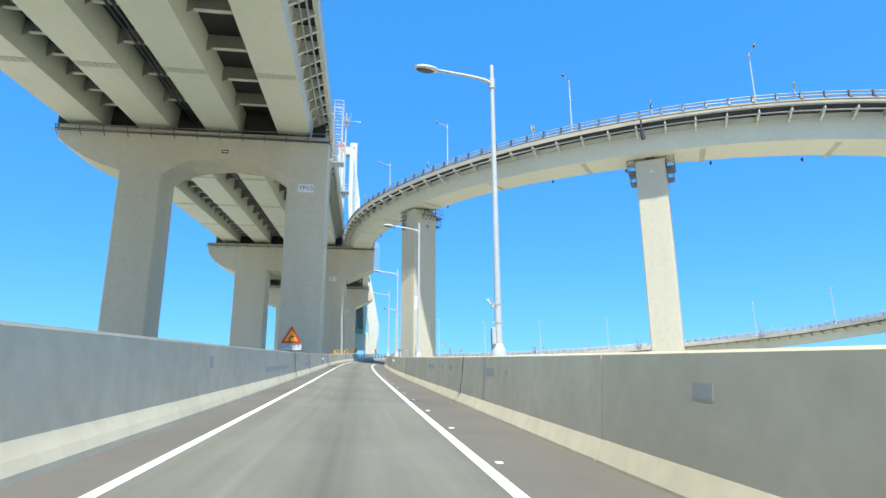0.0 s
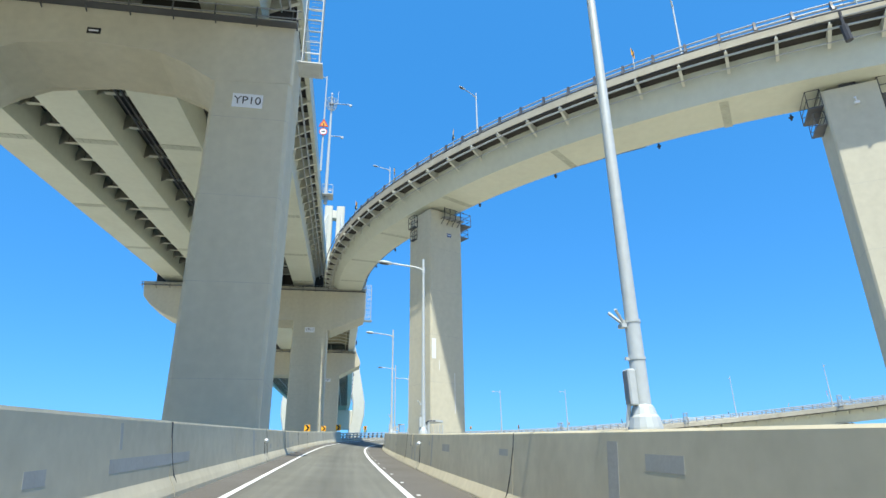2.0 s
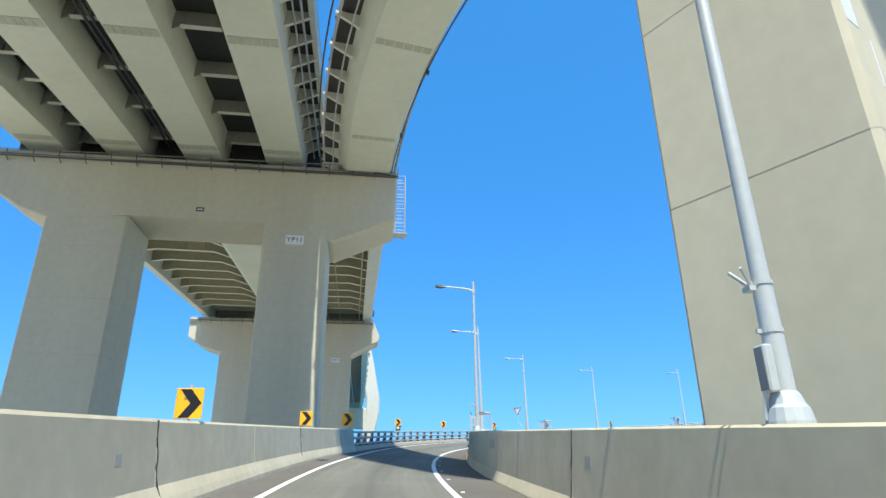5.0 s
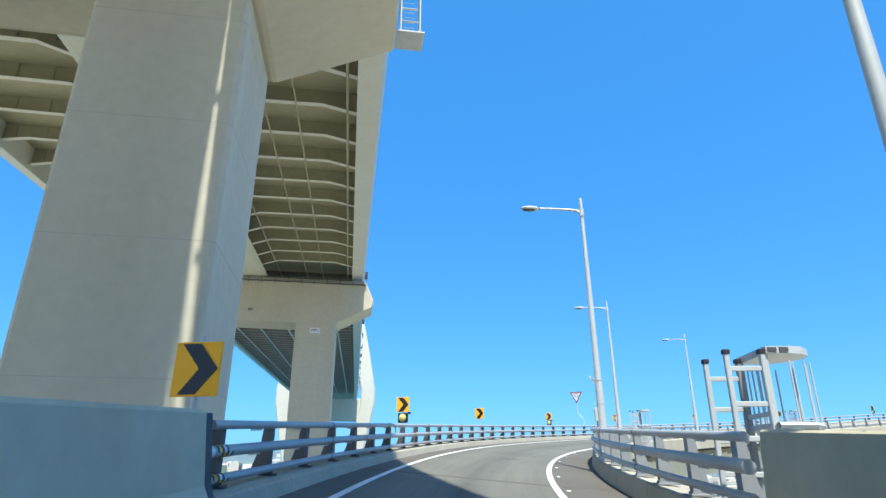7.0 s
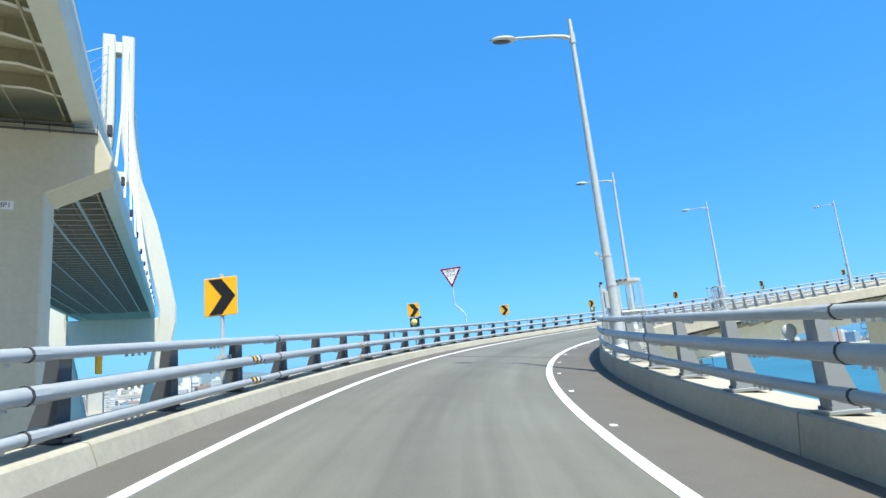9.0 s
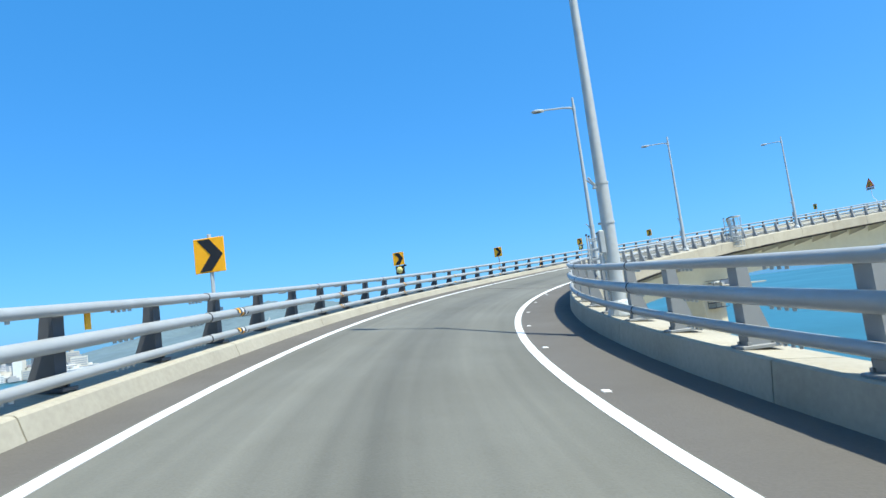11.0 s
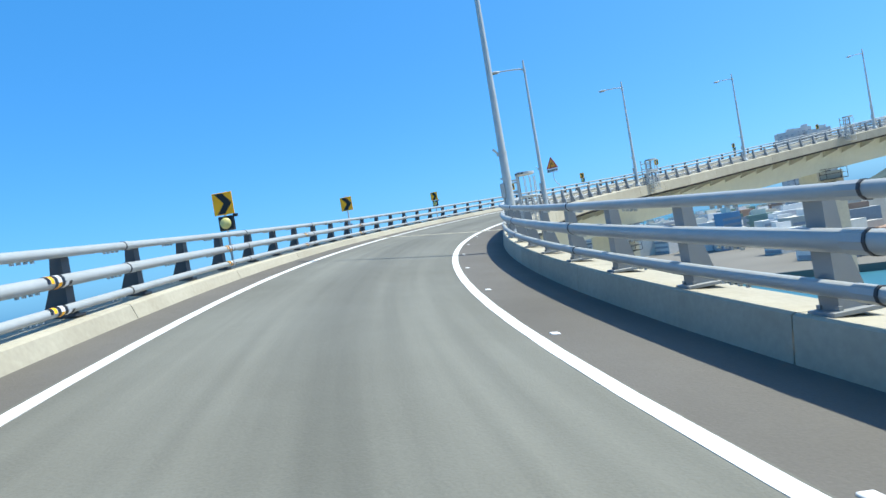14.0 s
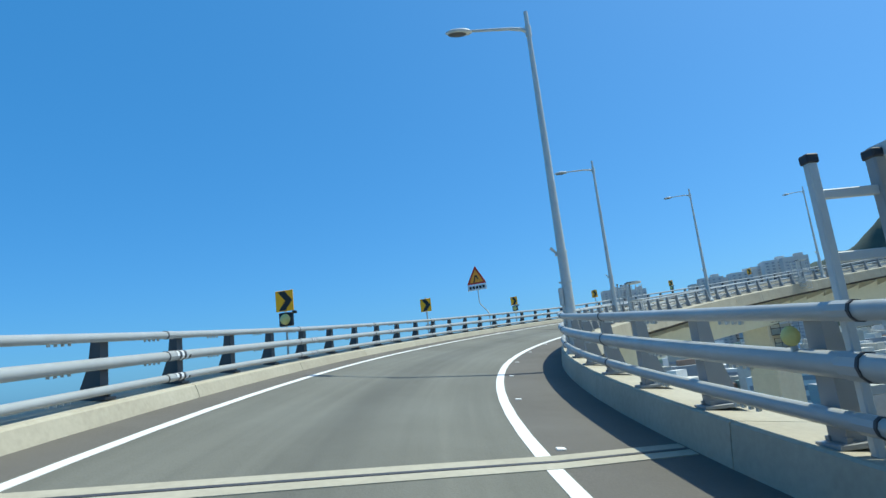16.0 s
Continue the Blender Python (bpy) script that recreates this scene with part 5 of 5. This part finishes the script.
for edge, web in ((-3.25, -4.85), (-29.6, -27.2)):
    first = None
    for y in np.arange(Y0 + 1, Y1 - 1, 2.2):
        if first is None:
            bm = bmesh.new()
            prism(bm, [(edge, 2.5), (web, 2.5), (web, 1.3), (edge, 2.15)], (-0.03, 0.03), upright)
            n = Vector((edge - web, 0, 0.85))
            box(bm, ((edge + web) / 2, 0, 1.7), (n.length, 0.22, 0.04), Matrix.Rotation(-math.atan2(n.z, n.x), 3, "Y"))
            first = part("bracket", bm, FLANGE, viaduct)
            first.matrix_basis = Matrix.Translation((0, float(y), soffit_at(float(y))))
        else:
            again(first, Matrix.Translation((0, float(y), soffit_at(float(y)))), viaduct)
for x, z, r, mat in ((-3.75, 1.75, 0.07, RAIL), (-4.2, 1.5, 0.05, RAIL), (-21.7, 1.1, 0.24, DRAIN), (-16.3, 1.2, 0.09, DRAIN), (-15.9, 1.2, 0.09, DRAIN)):
    bm = bmesh.new()
    tube(bm, [(x, y, soffit_at(y) + z) for y in np.arange(Y0, Y1, 6.0)], r, 8)
    part("utility_pipe", bm, mat, viaduct)
for z in (0.45, 0.8, 1.1):
    bm = bmesh.new()
    tube(bm, [(-3.24, y, soffit_at(y) + 3.6 + z) for y in np.arange(Y0, Y1, 6.0)], 0.05, 6)
    part("top_rail", bm, RAIL, viaduct)


def viaduct_pier(y, outline, columns, depth, ground, sign, plate, label):
    """Cap outline in x and z, columns as (x0, x1, top)."""
    top = thing("viaduct_pier", label, "bridge pier", "piers of the viaduct")
    bm = bmesh.new()
    prism(bm, outline, (y, y + depth), upright)
    bmesh.ops.bevel(bm, geom=[e for e in bm.edges], offset=0.12, segments=1, affect="EDGES")
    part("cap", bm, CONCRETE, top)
    for x0, x1, high in columns:
        c = 0.16
        bm = bmesh.new()
        prism(bm, [(x0 + c, y + 0.02), (x1 - c, y + 0.02), (x1, y + 0.02 + c), (x1, y + depth - c - 0.02), (x1 - c, y + depth - 0.02), (x0 + c, y + depth - 0.02), (x0, y + depth - c - 0.02), (x0, y + 0.02 + c)], (ground, high))
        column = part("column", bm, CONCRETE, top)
        for z in np.arange(high - 2.6, ground + 8, -4.2):
            bm = bmesh.new()
            prism(bm, [(x0 + c, y + 0.015), (x1 - c, y + 0.015), (x1 + 0.005, y + c), (x1 + 0.005, y + depth - c), (x1 - c, y + depth - 0.015), (x0 + c, y + depth - 0.015), (x0 - 0.005, y + depth - c), (x0 - 0.005, y + c)], (float(z), float(z) + 0.025))
            part("lift_joint", bm, JOINT, column)
    ledge = max(z for _, z in outline)
    xs = [x for x, z in outline if z > ledge - 1.2]
    for dz in (-0.15, 0.35):
        bm = bmesh.new()
        tube(bm, [(min(xs) - 0.3, y - 0.45, ledge - 0.6 + dz), (max(xs) + 0.2, y - 0.45, ledge - 0.2 + dz)], 0.035, 6)
        part("catwalk_rail", bm, POST_LIGHT, top)
    count = int((max(xs) - min(xs)) / 1.9)
    for i in range(count + 1):
        x = min(xs) + (max(xs) - min(xs)) * i / count
        zz = ledge - 0.6 + 0.4 * i / count
        bm = bmesh.new()
        tube(bm, [(x, y + 0.05, zz - 0.5), (x, y - 0.45, zz - 0.2), (x, y - 0.45, zz + 0.4)], 0.04, 6)
        part("catwalk_bracket", bm, POST, top)
    bm = bmesh.new()
    box(bm, ((min(xs) + max(xs)) / 2, y - 0.25, ledge - 0.62), (max(xs) - min(xs), 0.45, 0.05))
    part("catwalk_floor", bm, POST, top)
    for x in BOXES:
        bm = bmesh.new()
        box(bm, (x, y + depth / 2, (ledge + soffit_at(y + depth / 2)) / 2), (1.6, 1.4, max(0.3, soffit_at(y + depth / 2) - ledge + 0.1)))
        part("bearing", bm, DRAIN, top)
    # closes the gap over the cap in the same painted shade
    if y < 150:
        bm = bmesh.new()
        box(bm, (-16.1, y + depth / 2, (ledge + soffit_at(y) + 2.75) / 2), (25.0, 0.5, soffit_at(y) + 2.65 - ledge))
        part("end_diaphragm", bm, SOFFIT_SHADE, top, "end diaphragm between the girders, coloured as in shade")
    text, sx, sz = sign
    bm = bmesh.new()
    box(bm, (sx, y - 0.005, sz), (1.45, 0.03, 0.78))
    board = part("name_board", bm, SIGN_WHITE, top, "white painted name board")
    letters(text, 0.62, SIGN_BLACK, board, Matrix.Translation((sx, y - 0.026, sz)) @ FACE)
    if plate:
        bm = bmesh.new()
        box(bm, (plate[0], y - 0.01, plate[1]), (0.62, 0.03, 0.34))
        small = part("name_plate", bm, SIGN_BLACK, top, "small dark plate")
        bm = bmesh.new()
        box(bm, (plate[0], y - 0.03, plate[1]), (0.45, 0.01, 0.1))
        part("text_bar", bm, SIGN_WHITE, small)
    return top


viaduct_pier(54.85, [(-27.65, 25.7), (-3.05, 25.7), (-3.05, 21.5), (-6.9, 21.3), (-7.4, 21.75), (-8.2, 22.4), (-9.6, 22.95), (-12.8, 23.05), (-16.0, 22.7), (-17.4, 22.0), (-18.1, 21.2), (-21.9, 21.3), (-23.6, 21.9), (-25.1, 22.6), (-26.6, 23.5), (-27.65, 24.3)],
                      ((-22.0, -18.15, 21.5), (-6.88, -3.08, 22.0)), 3.9, SEA_Z, ("YP10", -5.1, 20.38), (-12.75, 23.7), "grey concrete portal pier with arched cap beside the barrier")
viaduct_pier(119.1, [(-29.7, 30.7), (3.2, 30.7), (3.1, 26.2), (-2.1, 23.8), (-7.6, 25.4), (-18.0, 25.4), (-24.1, 24.9), (-26.2, 25.7), (-28.2, 27.0), (-29.4, 28.4)],
                      ((-24.1, -18.0, 25.3), (-7.6, -2.4, 25.3)), 5.2, SEA_Z, ("YP11", -5.05, 23.9), (-12.7, 26.2), "grey concrete portal pier with wide cap under the merging ramp")
viaduct_pier(188.3, [(-31.0, 34.6), (3.4, 34.6), (4.7, 31.6), (4.5, 30.6), (-0.6, 28.0), (-6.5, 28.0), (-19.0, 28.0), (-25.0, 28.0), (-28.2, 29.0), (-31.0, 30.8)],
                      ((-25.0, -19.1, 28.2), (-6.45, -0.6, 28.2)), 5.5, SEA_Z - 2, ("MP1", -3.6, 26.8), (-13.0, 29.6), "grey concrete portal pier at the start of the main bridge")


def caged_ladder(x, y, z0, z1, label):
    top = thing("caged_ladder", label, "access ladder", "ladders at the pier caps", m=Matrix.Translation((x, y, z0)))
    h = z1 - z0
    for px_, py_ in ((-0.45, -0.45), (0.45, -0.45), (0.45, 0.45), (-0.45, 0.45)):
        bm = bmesh.new()
        tube(bm, [(px_, py_, 0), (px_, py_, h)], 0.035, 6)
        part("cage_post", bm, WHITE_STEEL, top)
    for z in np.arange(0, h + 0.1, 0.75):
        bm = bmesh.new()
        tube(bm, [(-0.45, -0.45, float(z)), (0.45, -0.45, float(z)), (0.45, 0.45, float(z)), (-0.45, 0.45, float(z)), (-0.45, -0.45, float(z))], 0.028, 6, caps=False)
        part("cage_ring", bm, WHITE_STEEL, top)
    for z in np.arange(0.2, h, 0.3):
        bm = bmesh.new()
        tube(bm, [(-0.25, 0.4, float(z)), (0.25, 0.4, float(z))], 0.018, 5)
        part("rung", bm, WHITE_STEEL, top)
    bm = bmesh.new()
    box(bm, (0, 0, 0.03), (1.3, 1.3, 0.07))
    part("platform", bm, WHITE_STEEL, top)
    bm = bmesh.new()
    box(bm, (-0.9, 0, 0.5), (0.9, 0.12, 0.12))
    box(bm, (-0.9, 0, h * 0.8), (0.9, 0.12, 0.12))
    part("wall_arm", bm, WHITE_STEEL, top)


caged_ladder(-2.3, 56.0, 23.4, 30.2, "white caged ladder at the end of the arched pier cap")
caged_ladder(3.8, 124.0, 26.7, 32.6, "white caged ladder at the end of the wide pier cap")

mast = thing("signal_mast", "white steel mast with round lantern platform on viaduct edge", "mast", m=Matrix.Translation((-2.6, 89.0, soffit_at(89) + 2.2)))
bm = bmesh.new()
tube(bm, [(0, 0, 0), (0, 0, 14.0)], [0.2, 0.1], 10)
part("pole", bm, WHITE_STEEL, mast, smooth=True)
bm = bmesh.new()
box(bm, (0.2, 0, 0.9), (1.2, 1.6, 0.1))
part("platform", bm, WHITE_STEEL, mast)
lattice(mast, -0.35, 0.75, -0.75, 0.75, 0.95, 2.0, 2, WHITE_STEEL, 0.03, "platform_rail")
bm = bmesh.new()
lathe(bm, [(0.14, 12.7), (0.3, 12.8), (0.32, 13.0), (0.16, 13.15), (0.13, 13.6), (0.17, 13.75), (0.06, 13.95)], 12)
part("lantern", bm, POST_LIGHT, mast, smooth=True)
ROUND = [(math.cos(radians(a)), math.sin(radians(a))) for a in range(0, 361, 30)]
for z, r in ((12.25, 0.42), (12.6, 0.58), (13.0, 0.66), (13.4, 0.66)):
    bm = bmesh.new()
    tube(bm, [(r * x, r * y, z) for x, y in ROUND], 0.03, 6, caps=False)
    part("basket_ring", bm, GALVANISED, mast)
for x, y in ROUND[:-1]:
    bm = bmesh.new()
    tube(bm, [(0.1 * x, 0.1 * y, 12.1), (0.42 * x, 0.42 * y, 12.25), (0.58 * x, 0.58 * y, 12.6), (0.66 * x, 0.66 * y, 13.0), (0.66 * x, 0.66 * y, 13.4)], 0.022, 6)
    part("basket_bar", bm, GALVANISED, mast)
bm = bmesh.new()
tube(bm, [(0.72, 0, 12.9), (0.72, 0, 14.7)], 0.025, 6)
part("aerial", bm, GALVANISED, mast, "thin upright aerial")
bm = bmesh.new()
bmesh.ops.create_icosphere(bm, subdivisions=2, radius=0.13, matrix=Matrix.Translation((0, 0, 14.3)))
tube(bm, [(0, 0, 13.9), (0, 0, 14.25)], 0.03, 6)
part("beacon", bm, SIGN_WHITE, mast, "small white beacon", smooth=True)
for z, l in ((13.0, 2.2), (8.6, 1.4)):
    bm = bmesh.new()
    tube(bm, [(0, 0, z), (l, 0, z)], 0.05, 6)
    box(bm, (l, 0, z - 0.1), (0.3, 0.2, 0.25), bevel=0.03)
    part("camera_arm", bm, WHITE_STEEL, mast)
notice = thing("height_sign", "orange triangle and round white sign on a viaduct lamp post", "road sign", m=Matrix.Translation((-3.0, 83.2, soffit_at(83.2) + 3.6)))
bm = bmesh.new()
tube(bm, [(0, 0, 0), (0, 0, 11.5)], [0.11, 0.06], 8)
tube(bm, [(0, 0, 11.3), (-1.8, 0, 11.5)], 0.05, 6)
part("pole", bm, GALVANISED, notice)
bm = bmesh.new()
prism(bm, triangle(1.1), (-0.16, -0.13), upright)
bmesh.ops.translate(bm, verts=bm.verts, vec=(0, 0, 5.4))
warning = part("warning_panel", bm, SIGN_RED, notice, "orange-red triangle")
bm = bmesh.new()
prism(bm, triangle(1.1, inset=0.12, corner=0.02), (-0.168, -0.162), upright)
bmesh.ops.translate(bm, verts=bm.verts, vec=(0, 0, 5.4))
part("field", bm, SIGN_ORANGE, warning, "yellow-orange inner field")
bm = bmesh.new()
box(bm, (0, -0.173, 5.34), (0.14, 0.006, 0.34), bevel=0.002)
part("symbol", bm, SIGN_BLACK, warning, "black upright symbol")
bm = bmesh.new()
lathe(bm, [(0.42, -0.02), (0.42, 0.02)], 20)
bmesh.ops.transform(bm, matrix=Matrix.Translation((0, -0.15, 4.5)) @ Matrix.Rotation(radians(90), 4, "X"), verts=bm.verts)
limit = part("round_panel", bm, SIGN_RED, notice, "round panel with red rim")
bm = bmesh.new()
lathe(bm, [(0.33, 0.022), (0.33, 0.03)], 20)
bmesh.ops.transform(bm, matrix=Matrix.Translation((0, -0.15, 4.5)) @ Matrix.Rotation(radians(90), 4, "X"), verts=bm.verts)
part("field", bm, SIGN_WHITE, limit, "white inner field")
bm = bmesh.new()
box(bm, (0, -0.186, 4.5), (0.36, 0.006, 0.16), bevel=0.002)
part("symbol", bm, SIGN_BLACK, limit, "black vehicle symbol")

# ---------------------------------------------------------------- main bridge, pylon, cables
bridge = tagged(new("main_bridge"), "cable-stayed bridge deck with ribbed underside", "bridge", kind="structure")
B0, B1 = 124.6, 800.0


def flare(y):
    """The deck widens towards the pylon."""
    return 1 + 0.21 * min(1.0, max(0.0, (y - 190) / 270))


def widened(x, y):
    return -13.0 + (x + 13.0) * flare(y)


def deck_strip(bm, outline, y0, y1, step):
    count = max(1, round((y1 - y0) / step))
    rings = [[bm.verts.new((widened(x, y), y, soffit_at(y) + z)) for x, z in outline] for y in (y0 + (y1 - y0) * i / count for i in range(count + 1))]
    n = len(outline)
    for a, b in zip(rings, rings[1:]):
        for k in range(n):
            bm.faces.new((a[k], a[(k + 1) % n], b[(k + 1) % n], b[k]))
    bm.faces.new(rings[0][::-1])
    bm.faces.new(rings[-1])


def beam_pose(y):
    return Matrix.Translation((-13.0 * (1 - flare(y)), y, soffit_at(y))) @ Matrix.Diagonal((flare(y), 1, 1, 1))


for outline, title, mat, label in (([(1.3, 0), (2.9, 0.35), (3.2, 1.5), (3.2, 2.6), (1.3, 2.6)], "edge_girder", FLANGE, "pale edge girder"), ([(-28.0, 0), (-29.4, 0.35), (-29.7, 1.5), (-29.7, 2.6), (-28.0, 2.6)], "edge_girder", FLANGE, "pale edge girder"),
                                   ([(-15.9, -0.35), (-11.8, -0.35), (-11.2, 0.0), (-16.5, 0.0)], "keel_girder", STEEL, "pale keel girder"), ([(-29, 2.2), (1.3, 2.2), (1.3, 2.6), (-29, 2.6)], "deck_slab", BRACE, "grey-green steel deck plate")):
    bm = bmesh.new()
    deck_strip(bm, outline, B0, 189.0 if title == "keel_girder" else B1, 12)
    part(title, bm, mat, bridge, label)


def floor_beam(web, wide, mats, label):
    """A deep plate across the deck with upright stiffeners and a pale bottom flange."""
    bm = bmesh.new()
    prism(bm, web, (-0.02, 0.02), upright)
    for (xa, za), (xb, zb) in zip(web[1:-1], web[2:-1]):
        n = Vector((xb - xa, 0, zb - za))
        box(bm, ((xa + xb) / 2, 0, (za + zb) / 2 - 0.02), (n.length, wide, 0.05), Matrix.Rotation(-math.atan2(n.z, n.x), 3, "Y"), index=1)
    for x in np.arange(-27.0, 1.0, 2.35):
        quick_box(bm, (float(x), 0, 1.6), (0.03, 0.22, 1.1))
    return part("floor_beam", bm, mats, bridge, label)


NEAR_WEB = [(-29.0, 2.2), (-29.0, 0.5), (-25.9, 1.0), (-18.8, 0.9), (-16.4, 0.1), (-11.3, 0.1), (-9.0, 0.9), (-1.2, 1.0), (1.3, 0.45), (1.3, 2.2)]
FAR_WEB = [(-29.0, 2.2), (-29.0, 0.75), (-26.1, 0.6), (-13.0, 0.35), (-1.6, 0.6), (1.3, 0.75), (1.3, 2.2)]
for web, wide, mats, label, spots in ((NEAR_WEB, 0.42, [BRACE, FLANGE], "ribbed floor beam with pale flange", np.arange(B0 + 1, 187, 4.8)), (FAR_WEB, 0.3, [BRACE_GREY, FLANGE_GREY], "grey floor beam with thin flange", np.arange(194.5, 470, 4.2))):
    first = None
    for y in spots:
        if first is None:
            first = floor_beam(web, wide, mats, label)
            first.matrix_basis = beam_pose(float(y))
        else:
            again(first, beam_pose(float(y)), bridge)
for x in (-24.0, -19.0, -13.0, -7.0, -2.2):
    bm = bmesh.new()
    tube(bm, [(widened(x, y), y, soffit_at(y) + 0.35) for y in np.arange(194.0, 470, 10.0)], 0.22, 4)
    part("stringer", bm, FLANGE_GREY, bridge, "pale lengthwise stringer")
for x, z, r in ((-3.2, 0.85, 0.07), (0.6, 0.5, 0.1), (-5.6, 0.85, 0.08), (-9.5, 0.7, 0.08)):
    bm = bmesh.new()
    tube(bm, [(widened(x, y), y, soffit_at(y) + z) for y in np.arange(B0, 470, 10.0)], r, 6)
    part("service_rail", bm, BRACE, bridge)
bm = bmesh.new()
for z in (0.5, 0.9):
    tube(bm, [(widened(3.1, y), y, soffit_at(y) + 2.6 + z) for y in np.arange(B0, B1, 20.0)], 0.05, 5)
part("top_rail", bm, WHITE_STEEL, bridge)
for i, y in enumerate(np.arange(200, 470, 22.0)):
    bm = bmesh.new()
    box(bm, (widened(3.45, float(y)), float(y), soffit_at(float(y)) + 3.6), (0.5, 0.9, 1.2), bevel=0.05)
    part("cable_box", bm, BLACK, bridge, "dark box at a cable anchor")

PY = 480.0
pylon = thing("bridge_pylon", "tall cream concrete twin-legged bridge pylon", "pylon", m=Matrix.Translation((-12.5, PY, SEA_Z)))
DECK_Z = soffit_at(PY) - SEA_Z
TOPZ = 224.0
for side in (-1, 1):
    bm = bmesh.new()
    levels = ((13, 0, 4.8), (25.2, DECK_Z - 6, 4.3), (25.3, DECK_Z + 3, 4.3), (20.6, DECK_Z + 28, 4.1), (16.0, DECK_Z + 50, 3.8), (8.8, 138, 3.6), (5.8, 158, 3.5), (4.8, 172, 3.3), (4.8, TOPZ, 3.2))
    rings = []
    for x, z, half in levels:
        rings.append([bm.verts.new((side * x + dx * half, dy * 4.2, z)) for dx, dy in ((-1, -1), (1, -1), (1, 1), (-1, 1))])
    for a, b in zip(rings, rings[1:]):
        for k in range(4):
            bm.faces.new((a[k], a[(k + 1) % 4], b[(k + 1) % 4], b[k]))
    bm.faces.new(rings[0][::-1])
    bm.faces.new(rings[-1])
    bmesh.ops.bevel(bm, geom=[e for e in bm.edges if abs(e.verts[0].co.z - e.verts[1].co.z) > 3], offset=0.7, segments=1, affect="EDGES")
    part("leg", bm, PYLON, pylon)
for z, half, high in ((DECK_Z - 9, 24, 13), (140, 9, 6), (TOPZ - 7, 4.5, 7)):
    bm = bmesh.new()
    box(bm, (0, 0, z), (2 * half, 6.5, high), bevel=0.4)
    part("crossbeam", bm, PYLON, pylon)
stays = tagged(new("stay_cables"), "fan of thin white stay cables from pylon to deck edge", "stay cables", kind="structure")
for side in (-1, 1):
    for k in range(15):
        for way in (-1, 1):
            y = PY + way * (24 + 17.5 * k)
            if y < 205:
                continue
            x = widened(3.3 if side > 0 else -29.6, y)
            bm = bmesh.new()
            tube(bm, [(x, y, soffit_at(y) + 2.6), (-12.5 + side * 5, PY + way * 2, SEA_Z + 148 + 5.0 * k)], 0.17, 5)
            part("cable", bm, CABLE, stays)
